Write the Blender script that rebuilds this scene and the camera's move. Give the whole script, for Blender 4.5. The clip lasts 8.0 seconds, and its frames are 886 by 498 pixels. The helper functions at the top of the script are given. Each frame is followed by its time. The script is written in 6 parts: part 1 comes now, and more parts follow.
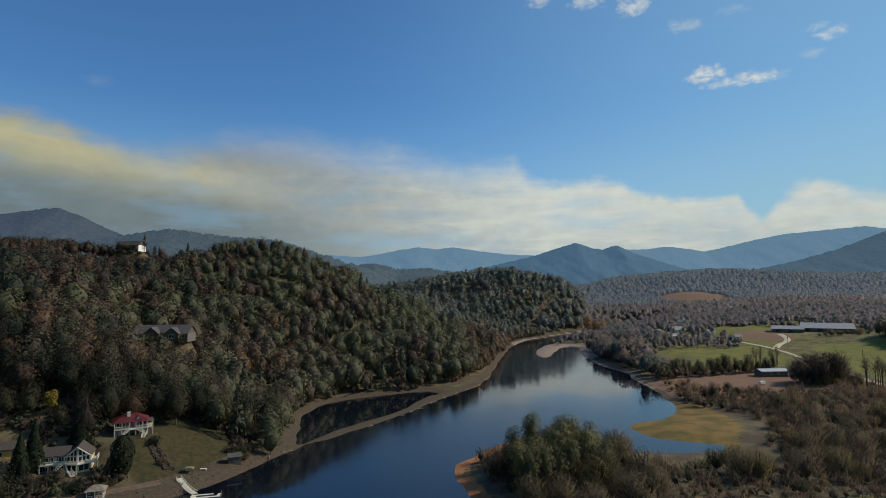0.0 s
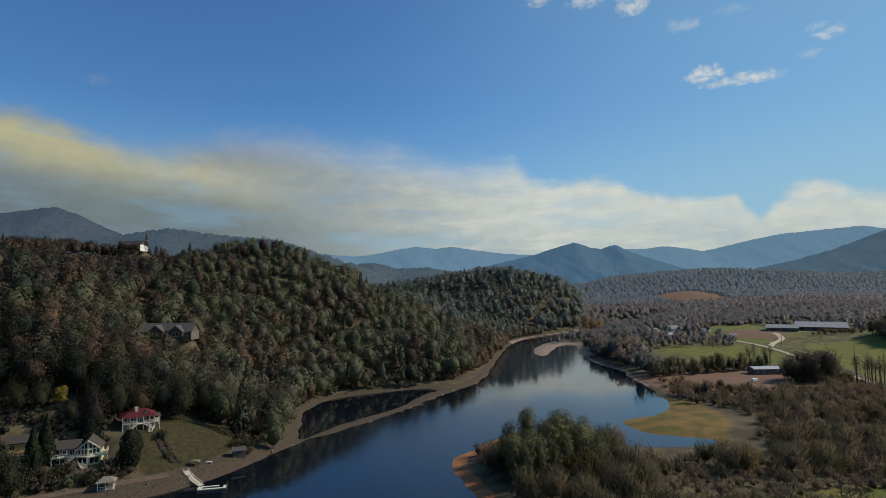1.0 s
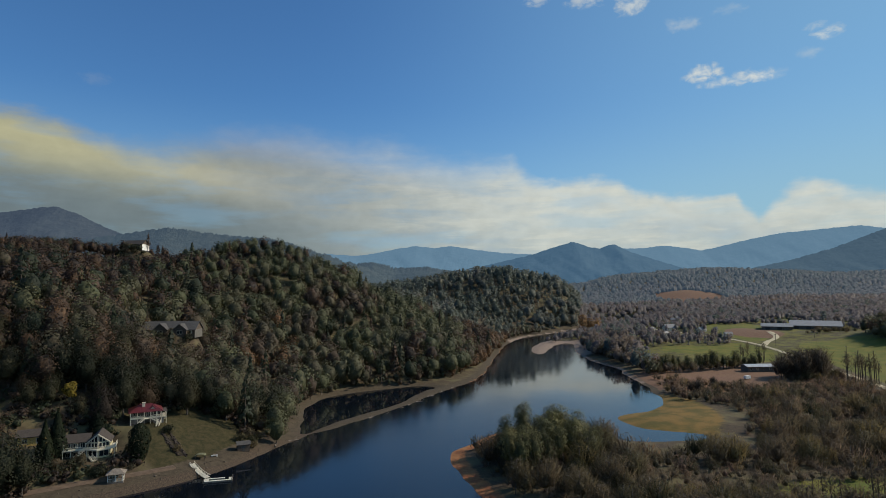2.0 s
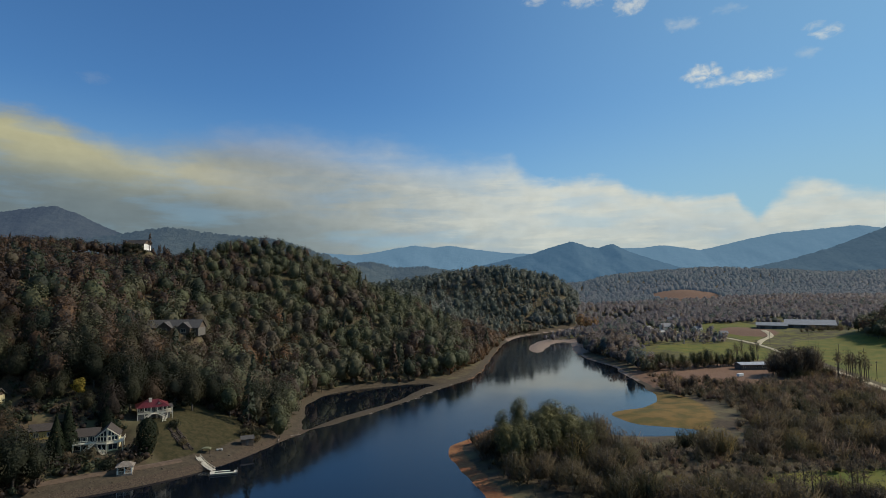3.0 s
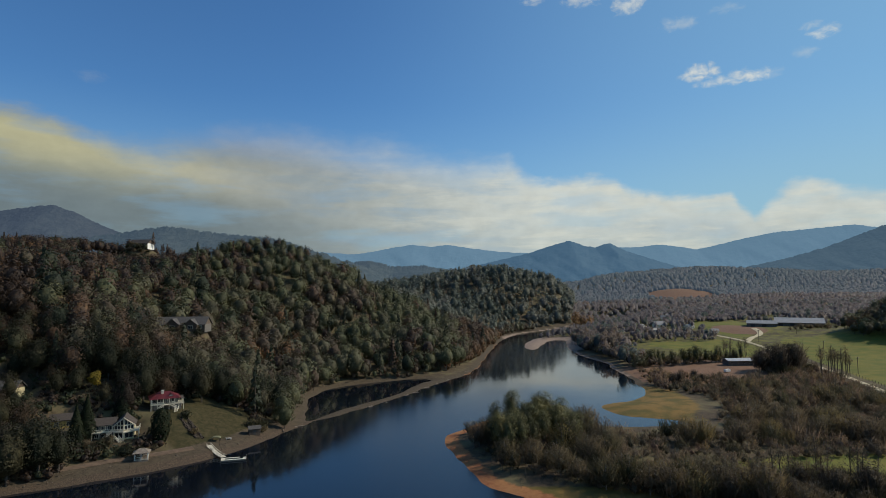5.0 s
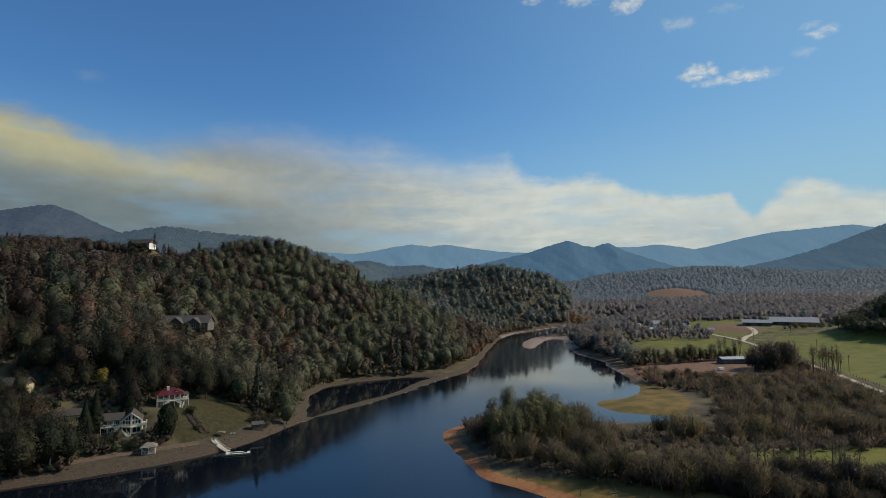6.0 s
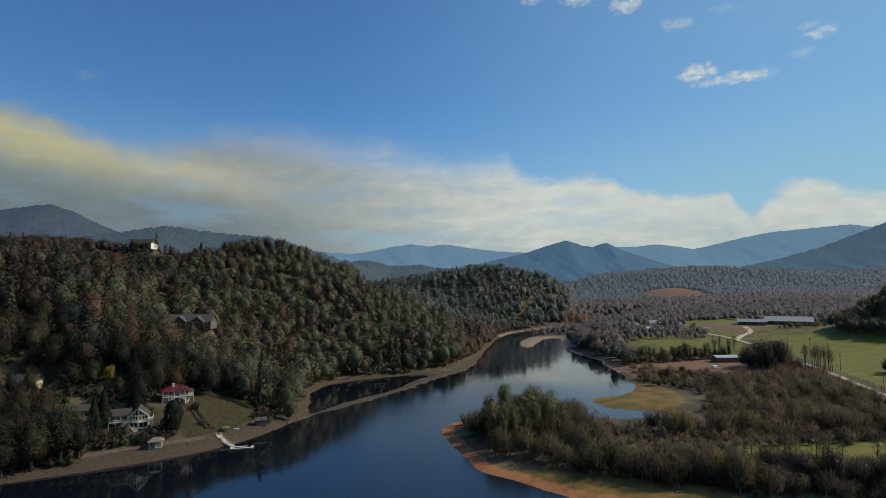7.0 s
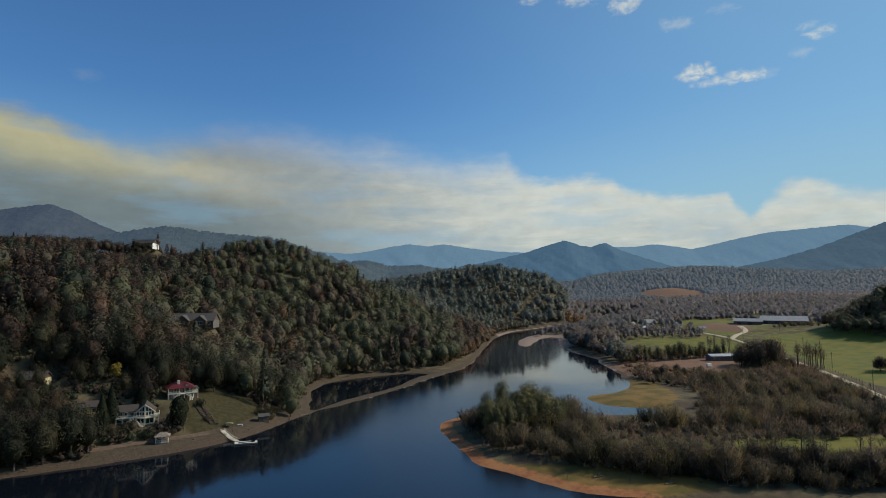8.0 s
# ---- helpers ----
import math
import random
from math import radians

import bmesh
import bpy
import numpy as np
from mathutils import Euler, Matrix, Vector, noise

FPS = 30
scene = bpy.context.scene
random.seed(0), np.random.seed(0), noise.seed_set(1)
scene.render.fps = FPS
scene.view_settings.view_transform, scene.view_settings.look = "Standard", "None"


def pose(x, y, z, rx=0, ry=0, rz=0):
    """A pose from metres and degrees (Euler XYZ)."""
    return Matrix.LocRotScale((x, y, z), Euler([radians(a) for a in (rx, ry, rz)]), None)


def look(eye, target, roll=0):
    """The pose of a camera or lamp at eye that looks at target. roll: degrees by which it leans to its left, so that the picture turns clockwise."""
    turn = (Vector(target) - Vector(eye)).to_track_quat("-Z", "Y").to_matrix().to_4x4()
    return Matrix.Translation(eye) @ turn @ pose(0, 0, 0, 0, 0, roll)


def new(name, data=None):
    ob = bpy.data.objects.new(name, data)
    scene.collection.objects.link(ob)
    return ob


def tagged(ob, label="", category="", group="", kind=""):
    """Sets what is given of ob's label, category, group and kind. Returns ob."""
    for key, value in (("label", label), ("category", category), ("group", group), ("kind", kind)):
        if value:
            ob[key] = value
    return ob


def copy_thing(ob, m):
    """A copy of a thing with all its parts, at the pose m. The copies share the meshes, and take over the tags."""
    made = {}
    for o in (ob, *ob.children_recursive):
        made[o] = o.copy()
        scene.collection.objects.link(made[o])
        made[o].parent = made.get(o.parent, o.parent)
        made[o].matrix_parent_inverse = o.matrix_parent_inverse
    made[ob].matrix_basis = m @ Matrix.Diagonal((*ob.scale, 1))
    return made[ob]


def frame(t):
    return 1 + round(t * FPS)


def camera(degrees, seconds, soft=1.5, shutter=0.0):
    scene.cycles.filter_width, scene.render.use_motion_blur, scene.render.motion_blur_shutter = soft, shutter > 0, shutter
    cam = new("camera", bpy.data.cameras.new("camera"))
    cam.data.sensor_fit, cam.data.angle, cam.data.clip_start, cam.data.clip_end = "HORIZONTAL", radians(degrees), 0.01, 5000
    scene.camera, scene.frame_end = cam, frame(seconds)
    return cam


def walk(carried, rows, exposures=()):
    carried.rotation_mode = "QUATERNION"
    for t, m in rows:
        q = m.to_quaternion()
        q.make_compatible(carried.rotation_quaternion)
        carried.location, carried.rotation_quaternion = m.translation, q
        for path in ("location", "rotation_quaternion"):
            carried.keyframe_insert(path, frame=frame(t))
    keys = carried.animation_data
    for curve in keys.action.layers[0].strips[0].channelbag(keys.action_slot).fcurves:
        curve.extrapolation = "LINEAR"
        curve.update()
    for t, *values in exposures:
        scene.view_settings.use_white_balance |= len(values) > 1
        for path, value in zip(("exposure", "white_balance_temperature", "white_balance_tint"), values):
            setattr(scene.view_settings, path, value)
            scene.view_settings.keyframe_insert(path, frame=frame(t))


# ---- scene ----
cam = camera(73.7, 8.0, 0.65)
PATH = [
    (0, (1.15, -3.46, 51.18), (1.45, 96.30, 58.08), -0.46),
    (0.5, (1.23, -6.13, 51.08), (1.63, 93.63, 57.93), -0.46),
    (1, (1.30, -8.80, 50.99), (1.80, 90.97, 57.79), -0.45),
    (1.5, (1.37, -11.46, 50.90), (1.96, 88.31, 57.64), -0.45),
    (3, (1.57, -19.46, 50.62), (2.44, 80.32, 57.22), -0.43),
    (3.5, (1.63, -22.13, 50.53), (2.60, 77.65, 57.09), -0.42),
    (4, (1.69, -24.79, 50.44), (2.75, 74.99, 56.96), -0.41),
    (4.5, (1.74, -27.46, 50.35), (2.89, 72.32, 56.83), -0.41),
    (6, (1.88, -35.46, 50.09), (3.31, 64.33, 56.49), -0.39),
    (6.5, (1.93, -38.12, 50.01), (3.45, 61.66, 56.38), -0.38),
    (7, (1.97, -40.79, 49.92), (3.58, 59.00, 56.28), -0.38),
    (7.5, (2.00, -43.45, 49.84), (3.71, 56.33, 56.19), -0.37),
    (8, (2.03, -46.12, 49.76), (3.83, 53.66, 56.11), -0.37),
]
walk(cam, [(t, look(eye, target, roll)) for t, eye, target, roll in PATH])

# ---- world, sun ----
SUN_AZ, SUN_EL = 75.0, 36.0  # degrees clockwise from +y, and above the horizon
sun_dir = Vector((math.sin(radians(SUN_AZ)) * math.cos(radians(SUN_EL)),
                  math.cos(radians(SUN_AZ)) * math.cos(radians(SUN_EL)), math.sin(radians(SUN_EL))))
sun = new("sun", bpy.data.lights.new("sun", "SUN"))
sun.data.energy, sun.data.angle, sun.data.color = 4.2, radians(0.6), (1.0, 0.87, 0.69)
sun.matrix_world = look(sun_dir * 500, (0, 0, 0))


class Nodes:
    """Small builder for node trees."""

    def __init__(self, tree):
        self.t = tree
        self.t.nodes.clear()

    def add(self, kind, ins=None, **props):
        n = self.t.nodes.new(kind)
        for k, v in props.items():
            setattr(n, k, v)
        for k, v in (ins or {}).items():
            s = n.inputs[k]
            if isinstance(v, bpy.types.NodeSocket):
                self.t.links.new(v, s)
            else:
                s.default_value = v
        return n

    def math(self, op, a, b=0.0, c=0.0, clamp=False):
        return self.add("ShaderNodeMath", {0: a, 1: b, 2: c}, operation=op, use_clamp=clamp).outputs[0]

    def mix(self, f, a, b, blend="MIX"):
        n = self.add("ShaderNodeMix", {0: f, 6: a, 7: b}, data_type="RGBA", blend_type=blend)
        return n.outputs[2]

    def noise(self, vec, scale, detail=4.0, rough=0.55, dist=0.0):
        return self.add("ShaderNodeTexNoise", {"Vector": vec, "Scale": scale, "Detail": detail, "Roughness": rough, "Distortion": dist}).outputs[0]

    def step(self, x, lo, hi):
        return self.add("ShaderNodeMapRange", {0: x, 1: lo, 2: hi, 3: 0.0, 4: 1.0}, interpolation_type="SMOOTHSTEP").outputs[0]

    def ramp(self, x, stops, mode="LINEAR"):
        n = self.add("ShaderNodeValToRGB", {0: x})
        n.color_ramp.interpolation = mode
        e = n.color_ramp.elements
        while len(e) < len(stops):
            e.new(0.5)
        for el, (p, c) in zip(e, stops):
            el.position, el.color = p, (c, c, c, 1) if isinstance(c, float) else (*c, 1)
        return n.outputs[0]


def build_world():
    w = bpy.data.worlds.new("sky")
    scene.world = w
    w.use_nodes = True
    g = Nodes(w.node_tree)
    sky = g.add("ShaderNodeTexSky", sky_type="NISHITA", sun_disc=False, sun_elevation=radians(SUN_EL),
                sun_rotation=radians(SUN_AZ), altitude=500.0, air_density=1.0, dust_density=0.6, ozone_density=2.2).outputs[0]
    d = g.add("ShaderNodeTexCoord").outputs["Generated"]
    xyz = g.add("ShaderNodeSeparateXYZ", {0: d})
    x, y, z = xyz.outputs
    az = g.math("ARCTAN2", x, y)
    el = g.math("ARCSINE", z)
    # cloud coordinates: wide and flat
    flat = g.add("ShaderNodeCombineXYZ", {0: az, 1: g.math("MULTIPLY", el, 3.2), 2: 0.0}).outputs[0]
    big = g.noise(flat, 5.0, 6.0, 0.55, 0.3)
    fine = g.noise(flat, 16.0, 6.0, 0.6, 0.2)
    u = g.add("ShaderNodeMapRange", {0: az, 1: -0.8, 2: 0.8, 3: 0.0, 4: 1.0}).outputs[0]
    edge = g.ramp(u, [(p, v / 0.4) for p, v in ((0.0, 0.245), (0.1, 0.254), (0.124, 0.252), (0.145, 0.246), (0.167, 0.235), (0.194, 0.229), (0.233, 0.239), (0.269, 0.256), (0.301, 0.267), (0.339, 0.273),
                  (0.374, 0.265), (0.409, 0.253), (0.451, 0.254), (0.481, 0.239), (0.517, 0.225), (0.58, 0.224), (0.595, 0.194), (0.612, 0.178), (0.664, 0.177), (0.689, 0.169), (0.703, 0.152), (0.766, 0.140),
                  (0.794, 0.138), (0.801, 0.120), (0.814, 0.101), (0.826, 0.129), (0.842, 0.148), (0.86, 0.151), (0.884, 0.135), (0.911, 0.128), (1.0, 0.13))])
    edge = g.math("MULTIPLY", edge, 0.4)
    curl = g.noise(g.add("ShaderNodeCombineXYZ", {0: az, 1: g.math("MULTIPLY", el, 1.6), 2: 7.0}).outputs[0], 30.0, 6.0, 0.55, 0.25)
    over = g.math("SUBTRACT", edge, el)
    over = g.math("ADD", over, g.math("MULTIPLY", g.math("SUBTRACT", big, 0.5), 0.03))
    over = g.math("ADD", over, g.math("MULTIPLY", g.math("SUBTRACT", fine, 0.5), 0.028))
    over = g.math("ADD", over, g.math("MULTIPLY", g.math("SUBTRACT", curl, 0.5), 0.014))
    # crisp on the west end and towards the sun, a thin veil between
    soft = g.ramp(u, [(0.0, 0.30), (0.14, 0.30), (0.24, 0.75), (0.36, 0.80), (0.46, 0.85), (0.56, 0.70), (0.61, 0.26), (0.8, 0.22), (0.9, 0.3)])
    bank = g.step(g.math("DIVIDE", g.math("ADD", over, 0.008), g.math("MULTIPLY", soft, 0.1), clamp=True), 0.0, 1.0)
    thin = g.noise(g.add("ShaderNodeCombineXYZ", {0: az, 1: g.math("MULTIPLY", el, 5.0), 2: 2.0}).outputs[0], 6.0, 5.0, 0.55, 0.12)
    bank = g.math("MULTIPLY", bank, g.math("SUBTRACT", 0.97, g.math("MULTIPLY", g.step(thin, 0.48, 0.72), 0.28)))
    # small drifting puffs
    puffs = 0.0
    ragged = g.noise(g.add("ShaderNodeCombineXYZ", {0: az, 1: g.math("MULTIPLY", el, 1.5), 2: 3.0}).outputs[0], 60.0, 5.0, 0.6, 0.4)
    for a, e, ra, re, s in ((0.431, 0.322, 0.024, 0.013, 0.95), (0.498, 0.309, 0.031, 0.010, 0.9), (0.466, 0.307, 0.046, 0.007, 0.7), (0.536, 0.307, 0.015, 0.007, 0.3), (0.598, 0.350, 0.019, 0.009, 0.75), (0.585, 0.361, 0.014, 0.007, 0.4),
                            (0.573, 0.329, 0.016, 0.007, 0.3), (0.328, 0.436, 0.028, 0.014, 0.75), (0.255, 0.451, 0.032, 0.010, 0.65), (0.171, 0.459, 0.021, 0.008, 0.5), (0.401, 0.398, 0.028, 0.009, 0.35), (0.471, 0.407, 0.022, 0.007, 0.2), (-0.532, 0.306, 0.022, 0.009, 0.16)):
        q = g.math("ADD", g.math("POWER", g.math("DIVIDE", g.math("SUBTRACT", az, a), ra), 2.0),
                   g.math("POWER", g.math("DIVIDE", g.math("SUBTRACT", el, e), re), 2.0))
        q = g.math("ADD", q, g.math("MULTIPLY", g.math("SUBTRACT", g.math("ADD", g.math("MULTIPLY", ragged, 0.65), g.math("MULTIPLY", curl, 0.35)), 0.5), 7.0))
        puffs = g.math("MAXIMUM", puffs, g.math("MULTIPLY", g.step(q, 1.6, -0.9), s * 0.95))
    cloud = g.math("MAXIMUM", bank, puffs)
    # tones: a warm band sinking from the west, mauve veil over it, cream towards the sun, grey-blue below
    line = g.math("ADD", g.math("SUBTRACT", el, 0.131), g.math("MULTIPLY", az, 0.135))
    line = g.math("ADD", line, g.math("MULTIPLY", g.math("SUBTRACT", big, 0.5), 0.03))
    band = g.math("MULTIPLY", g.math("POWER", 2.718, g.math("MULTIPLY", g.math("POWER", g.math("DIVIDE", line, 0.040), 2.0), -1.0)), g.step(az, 0.02, -0.42))
    sunward = g.step(az, -0.40, 0.22)
    col = g.mix(g.step(line, 0.01, 0.075), (0.155, 0.195, 0.205, 1), (0.27, 0.325, 0.415, 1))
    col = g.mix(band, col, g.mix(g.step(az, -0.2, -0.62), (0.40, 0.40, 0.34, 1), (0.45, 0.43, 0.265, 1)))
    low = g.step(el, 0.03, 0.14)
    col = g.mix(sunward, col, g.mix(low, (0.44, 0.50, 0.49, 1), (0.59, 0.62, 0.57, 1)))
    streak = g.noise(g.add("ShaderNodeCombineXYZ", {0: az, 1: g.math("MULTIPLY", el, 6.0), 2: 4.0}).outputs[0], 7.0, 6.0, 0.58, 0.2)
    hollow = g.math("MULTIPLY", g.step(g.math("ADD", g.math("MULTIPLY", streak, 0.5), g.math("MULTIPLY", big, 0.5)), 0.46, 0.6), g.math("MULTIPLY", g.step(over, 0.02, 0.07), g.step(az, -0.45, -0.1)))
    col = g.mix(g.math("MULTIPLY", hollow, 0.65), col, g.mix(sunward, (0.18, 0.25, 0.31, 1), (0.36, 0.45, 0.50, 1)))
    rim = g.math("MULTIPLY", g.step(streak, 0.5, 0.36), g.step(az, -0.25, 0.2))
    col = g.mix(g.math("MULTIPLY", rim, 0.5), col, (0.68, 0.69, 0.60, 1))
    col = g.mix(g.math("MULTIPLY", puffs, 0.8), col, (0.74, 0.76, 0.73, 1))
    lit = g.math("ADD", 0.76, g.math("MULTIPLY", g.math("ADD", g.math("MULTIPLY", streak, 0.4), g.math("MULTIPLY", curl, 0.6)), 0.48))
    col = g.mix(1.0, col, lit, "MULTIPLY")
    skyc = g.mix(1.0, sky, (SKY * 0.58, SKY * 1.0, SKY * 1.33, 1), "MULTIPLY")
    skyc = g.mix(g.math("MULTIPLY", g.step(az, -0.25, 0.75), 0.55), skyc, (0.235, 0.435, 0.56, 1))
    skyc = g.mix(g.math("MULTIPLY", g.step(el, 0.32, 0.04), g.math("ADD", 0.45, g.math("MULTIPLY", g.step(az, 0.0, 0.55), 0.4))), skyc, (0.31, 0.50, 0.585, 1))
    fin = g.mix(cloud, skyc, col)
    bg = g.add("ShaderNodeBackground", {0: fin, 1: 1.0})
    out = g.add("ShaderNodeOutputWorld", {0: bg.outputs[0]})


SKY = 0.088
build_world()

# ---- materials ----
def material(name, fill):
    m = bpy.data.materials.new(name)
    m.use_nodes = True
    g = Nodes(m.node_tree)
    bsdf = fill(g)
    g.add("ShaderNodeOutputMaterial", {0: bsdf})
    return m


def principled(g, color, rough=0.8, bump=None, strength=0.3, dist=0.1, metal=0.0, **more):
    ins = {"Base Color": color, "Roughness": rough, "Metallic": metal}
    ins.update(more)
    if bump is not None:
        ins["Normal"] = g.add("ShaderNodeBump", {"Height": bump, "Strength": strength, "Distance": dist}).outputs[0]
    return g.add("ShaderNodeBsdfPrincipled", ins).outputs[0]


def rgb(c):
    return (*c, 1.0)


def plain(name, a, b, scale=2.0, rough=0.7, bump=0.2, metal=0.0, dist=0.05):
    """Two tones mixed by noise at two sizes, with fine relief."""
    def fill(g):
        p = g.add("ShaderNodeTexCoord").outputs["Object"]
        n1, n2 = g.noise(p, scale, 5.0), g.noise(p, scale * 7.0, 3.0)
        f = g.math("ADD", g.math("MULTIPLY", n1, 0.7), g.math("MULTIPLY", n2, 0.3))
        return principled(g, g.mix(g.step(f, 0.35, 0.65), rgb(a), rgb(b)), rough, n2, bump, dist, metal)
    return material(name, fill)


def leaves(name, stops, by="attribute", gloss=0.25, tufts=1.5, relief=1.0, thin=0.3):
    """Foliage: colour by tree, broken up leaf by leaf."""
    def fill(g):
        if by == "attribute":
            f = g.add("ShaderNodeAttribute", attribute_name="season").outputs["Fac"]
        else:
            f = g.add("ShaderNodeObjectInfo").outputs["Random"]
        isl = g.add("ShaderNodeNewGeometry").outputs["Random Per Island"]
        f2 = g.math("ADD", f, g.math("MULTIPLY", g.math("SUBTRACT", isl, 0.5), 0.07))
        col = g.ramp(f2, stops)
        pos = g.add("ShaderNodeNewGeometry").outputs["Position"]
        tuft, twig = g.noise(pos, tufts, 3.0, 0.7), g.noise(pos, tufts * 0.3, 2.0)
        val = g.math("ADD", 0.88, g.math("MULTIPLY", isl, 0.24))
        # shade in the gaps between tufts is painted too: hollows of the relief darkened
        val = g.math("MULTIPLY", val, g.math("ADD", 0.55, g.math("ADD", g.math("MULTIPLY", g.step(tuft, 0.3, 0.7), 0.55), g.math("MULTIPLY", twig, 0.4))))
        hsv = g.add("ShaderNodeHueSaturation", {"Color": col, "Value": val, "Saturation": 1.0, "Hue": 0.5, "Fac": 1.0}).outputs[0]
        d = principled(g, hsv, 0.62, tuft, relief, 0.9 / tufts, **{"Specular IOR Level": gloss})
        tr = g.add("ShaderNodeBsdfTranslucent", {0: hsv}).outputs[0]
        return g.add("ShaderNodeMixShader", {0: thin, 1: d, 2: tr}).outputs[0]
    return material(name, fill)


# last stop of WOODS is near black: shade of the dim west side as colour
WOODS = [(0.0, (0.026, 0.036, 0.022)), (0.22, (0.062, 0.073, 0.038)), (0.42, (0.100, 0.107, 0.054)), (0.58, (0.094, 0.089, 0.053)),
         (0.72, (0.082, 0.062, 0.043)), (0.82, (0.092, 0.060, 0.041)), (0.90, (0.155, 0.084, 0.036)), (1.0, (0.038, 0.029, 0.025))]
# VALE and HUMPS: autumn leaf colours with pale blue-grey distance haze mixed in
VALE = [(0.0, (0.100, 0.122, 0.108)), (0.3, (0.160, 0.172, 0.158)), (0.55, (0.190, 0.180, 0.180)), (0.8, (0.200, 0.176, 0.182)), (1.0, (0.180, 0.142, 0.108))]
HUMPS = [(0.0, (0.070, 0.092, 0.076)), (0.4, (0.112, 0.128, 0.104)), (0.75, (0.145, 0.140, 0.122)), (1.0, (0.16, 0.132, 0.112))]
M_woods = leaves("woodland_leaves", WOODS, "attribute", 0.3, 1.5, 0.5, 0.42)
M_vale = leaves("hazed_valley_leaves", VALE, "attribute", 0.2, 0.9, 0.2, 0.5)
M_hump = leaves("hazed_river_hill_leaves", HUMPS, "attribute", 0.3, 0.8, 0.3, 0.45)
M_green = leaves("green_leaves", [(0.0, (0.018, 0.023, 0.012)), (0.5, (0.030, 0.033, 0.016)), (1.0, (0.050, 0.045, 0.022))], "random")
M_brown = leaves("autumn_leaves", [(0.0, (0.062, 0.064, 0.034)), (0.3, (0.105, 0.094, 0.058)), (0.6, (0.145, 0.116, 0.076)), (0.8, (0.125, 0.098, 0.070)), (1.0, (0.185, 0.148, 0.064))], "random", 0.12, 1.3, 0.4, 0.55)
M_scrub = leaves("scrub_twigs", [(0.0, (0.074, 0.068, 0.042)), (0.25, (0.132, 0.109, 0.077)), (0.5, (0.170, 0.126, 0.090)), (0.75, (0.182, 0.122, 0.092)), (1.0, (0.205, 0.152, 0.076))], "attribute", 0.12, 1.3, 0.3, 0.5)
M_dark = leaves("evergreen_needles", [(0.0, (0.010, 0.016, 0.009)), (1.0, (0.018, 0.025, 0.012))], "random", 0.1, 1.5, 0.5)
M_yellow = leaves("yellow_leaves", [(0.0, (0.19, 0.145, 0.022)), (1.0, (0.24, 0.185, 0.03))], "random")
M_willow = leaves("willow_leaves", [(0.0, (0.075, 0.080, 0.038)), (0.5, (0.110, 0.110, 0.050)), (1.0, (0.165, 0.155, 0.066))], "random", 0.2, 1.5, 0.5, 0.4)
M_grove = leaves("grove_leaves", [(0.0, (0.048, 0.044, 0.034)), (0.5, (0.074, 0.062, 0.049)), (1.0, (0.115, 0.090, 0.066))], "random", 0.15, 1.5, 0.4, 0.4)
M_orange = leaves("orange_leaves", [(0.0, (0.20, 0.115, 0.055)), (1.0, (0.29, 0.175, 0.075))], "random", 0.15, 1.0, 0.4, 0.4)
M_rust = leaves("rusty_leaves", [(0.0, (0.040, 0.032, 0.026)), (0.5, (0.054, 0.039, 0.029)), (1.0, (0.075, 0.052, 0.030))], "random", 0.15)
M_bark = plain("bark", (0.045, 0.038, 0.031), (0.095, 0.080, 0.066), 3.0, 0.9, 0.5)
M_bare = plain("pale_bark", (0.14, 0.12, 0.10), (0.26, 0.23, 0.20), 3.0, 0.9, 0.4)


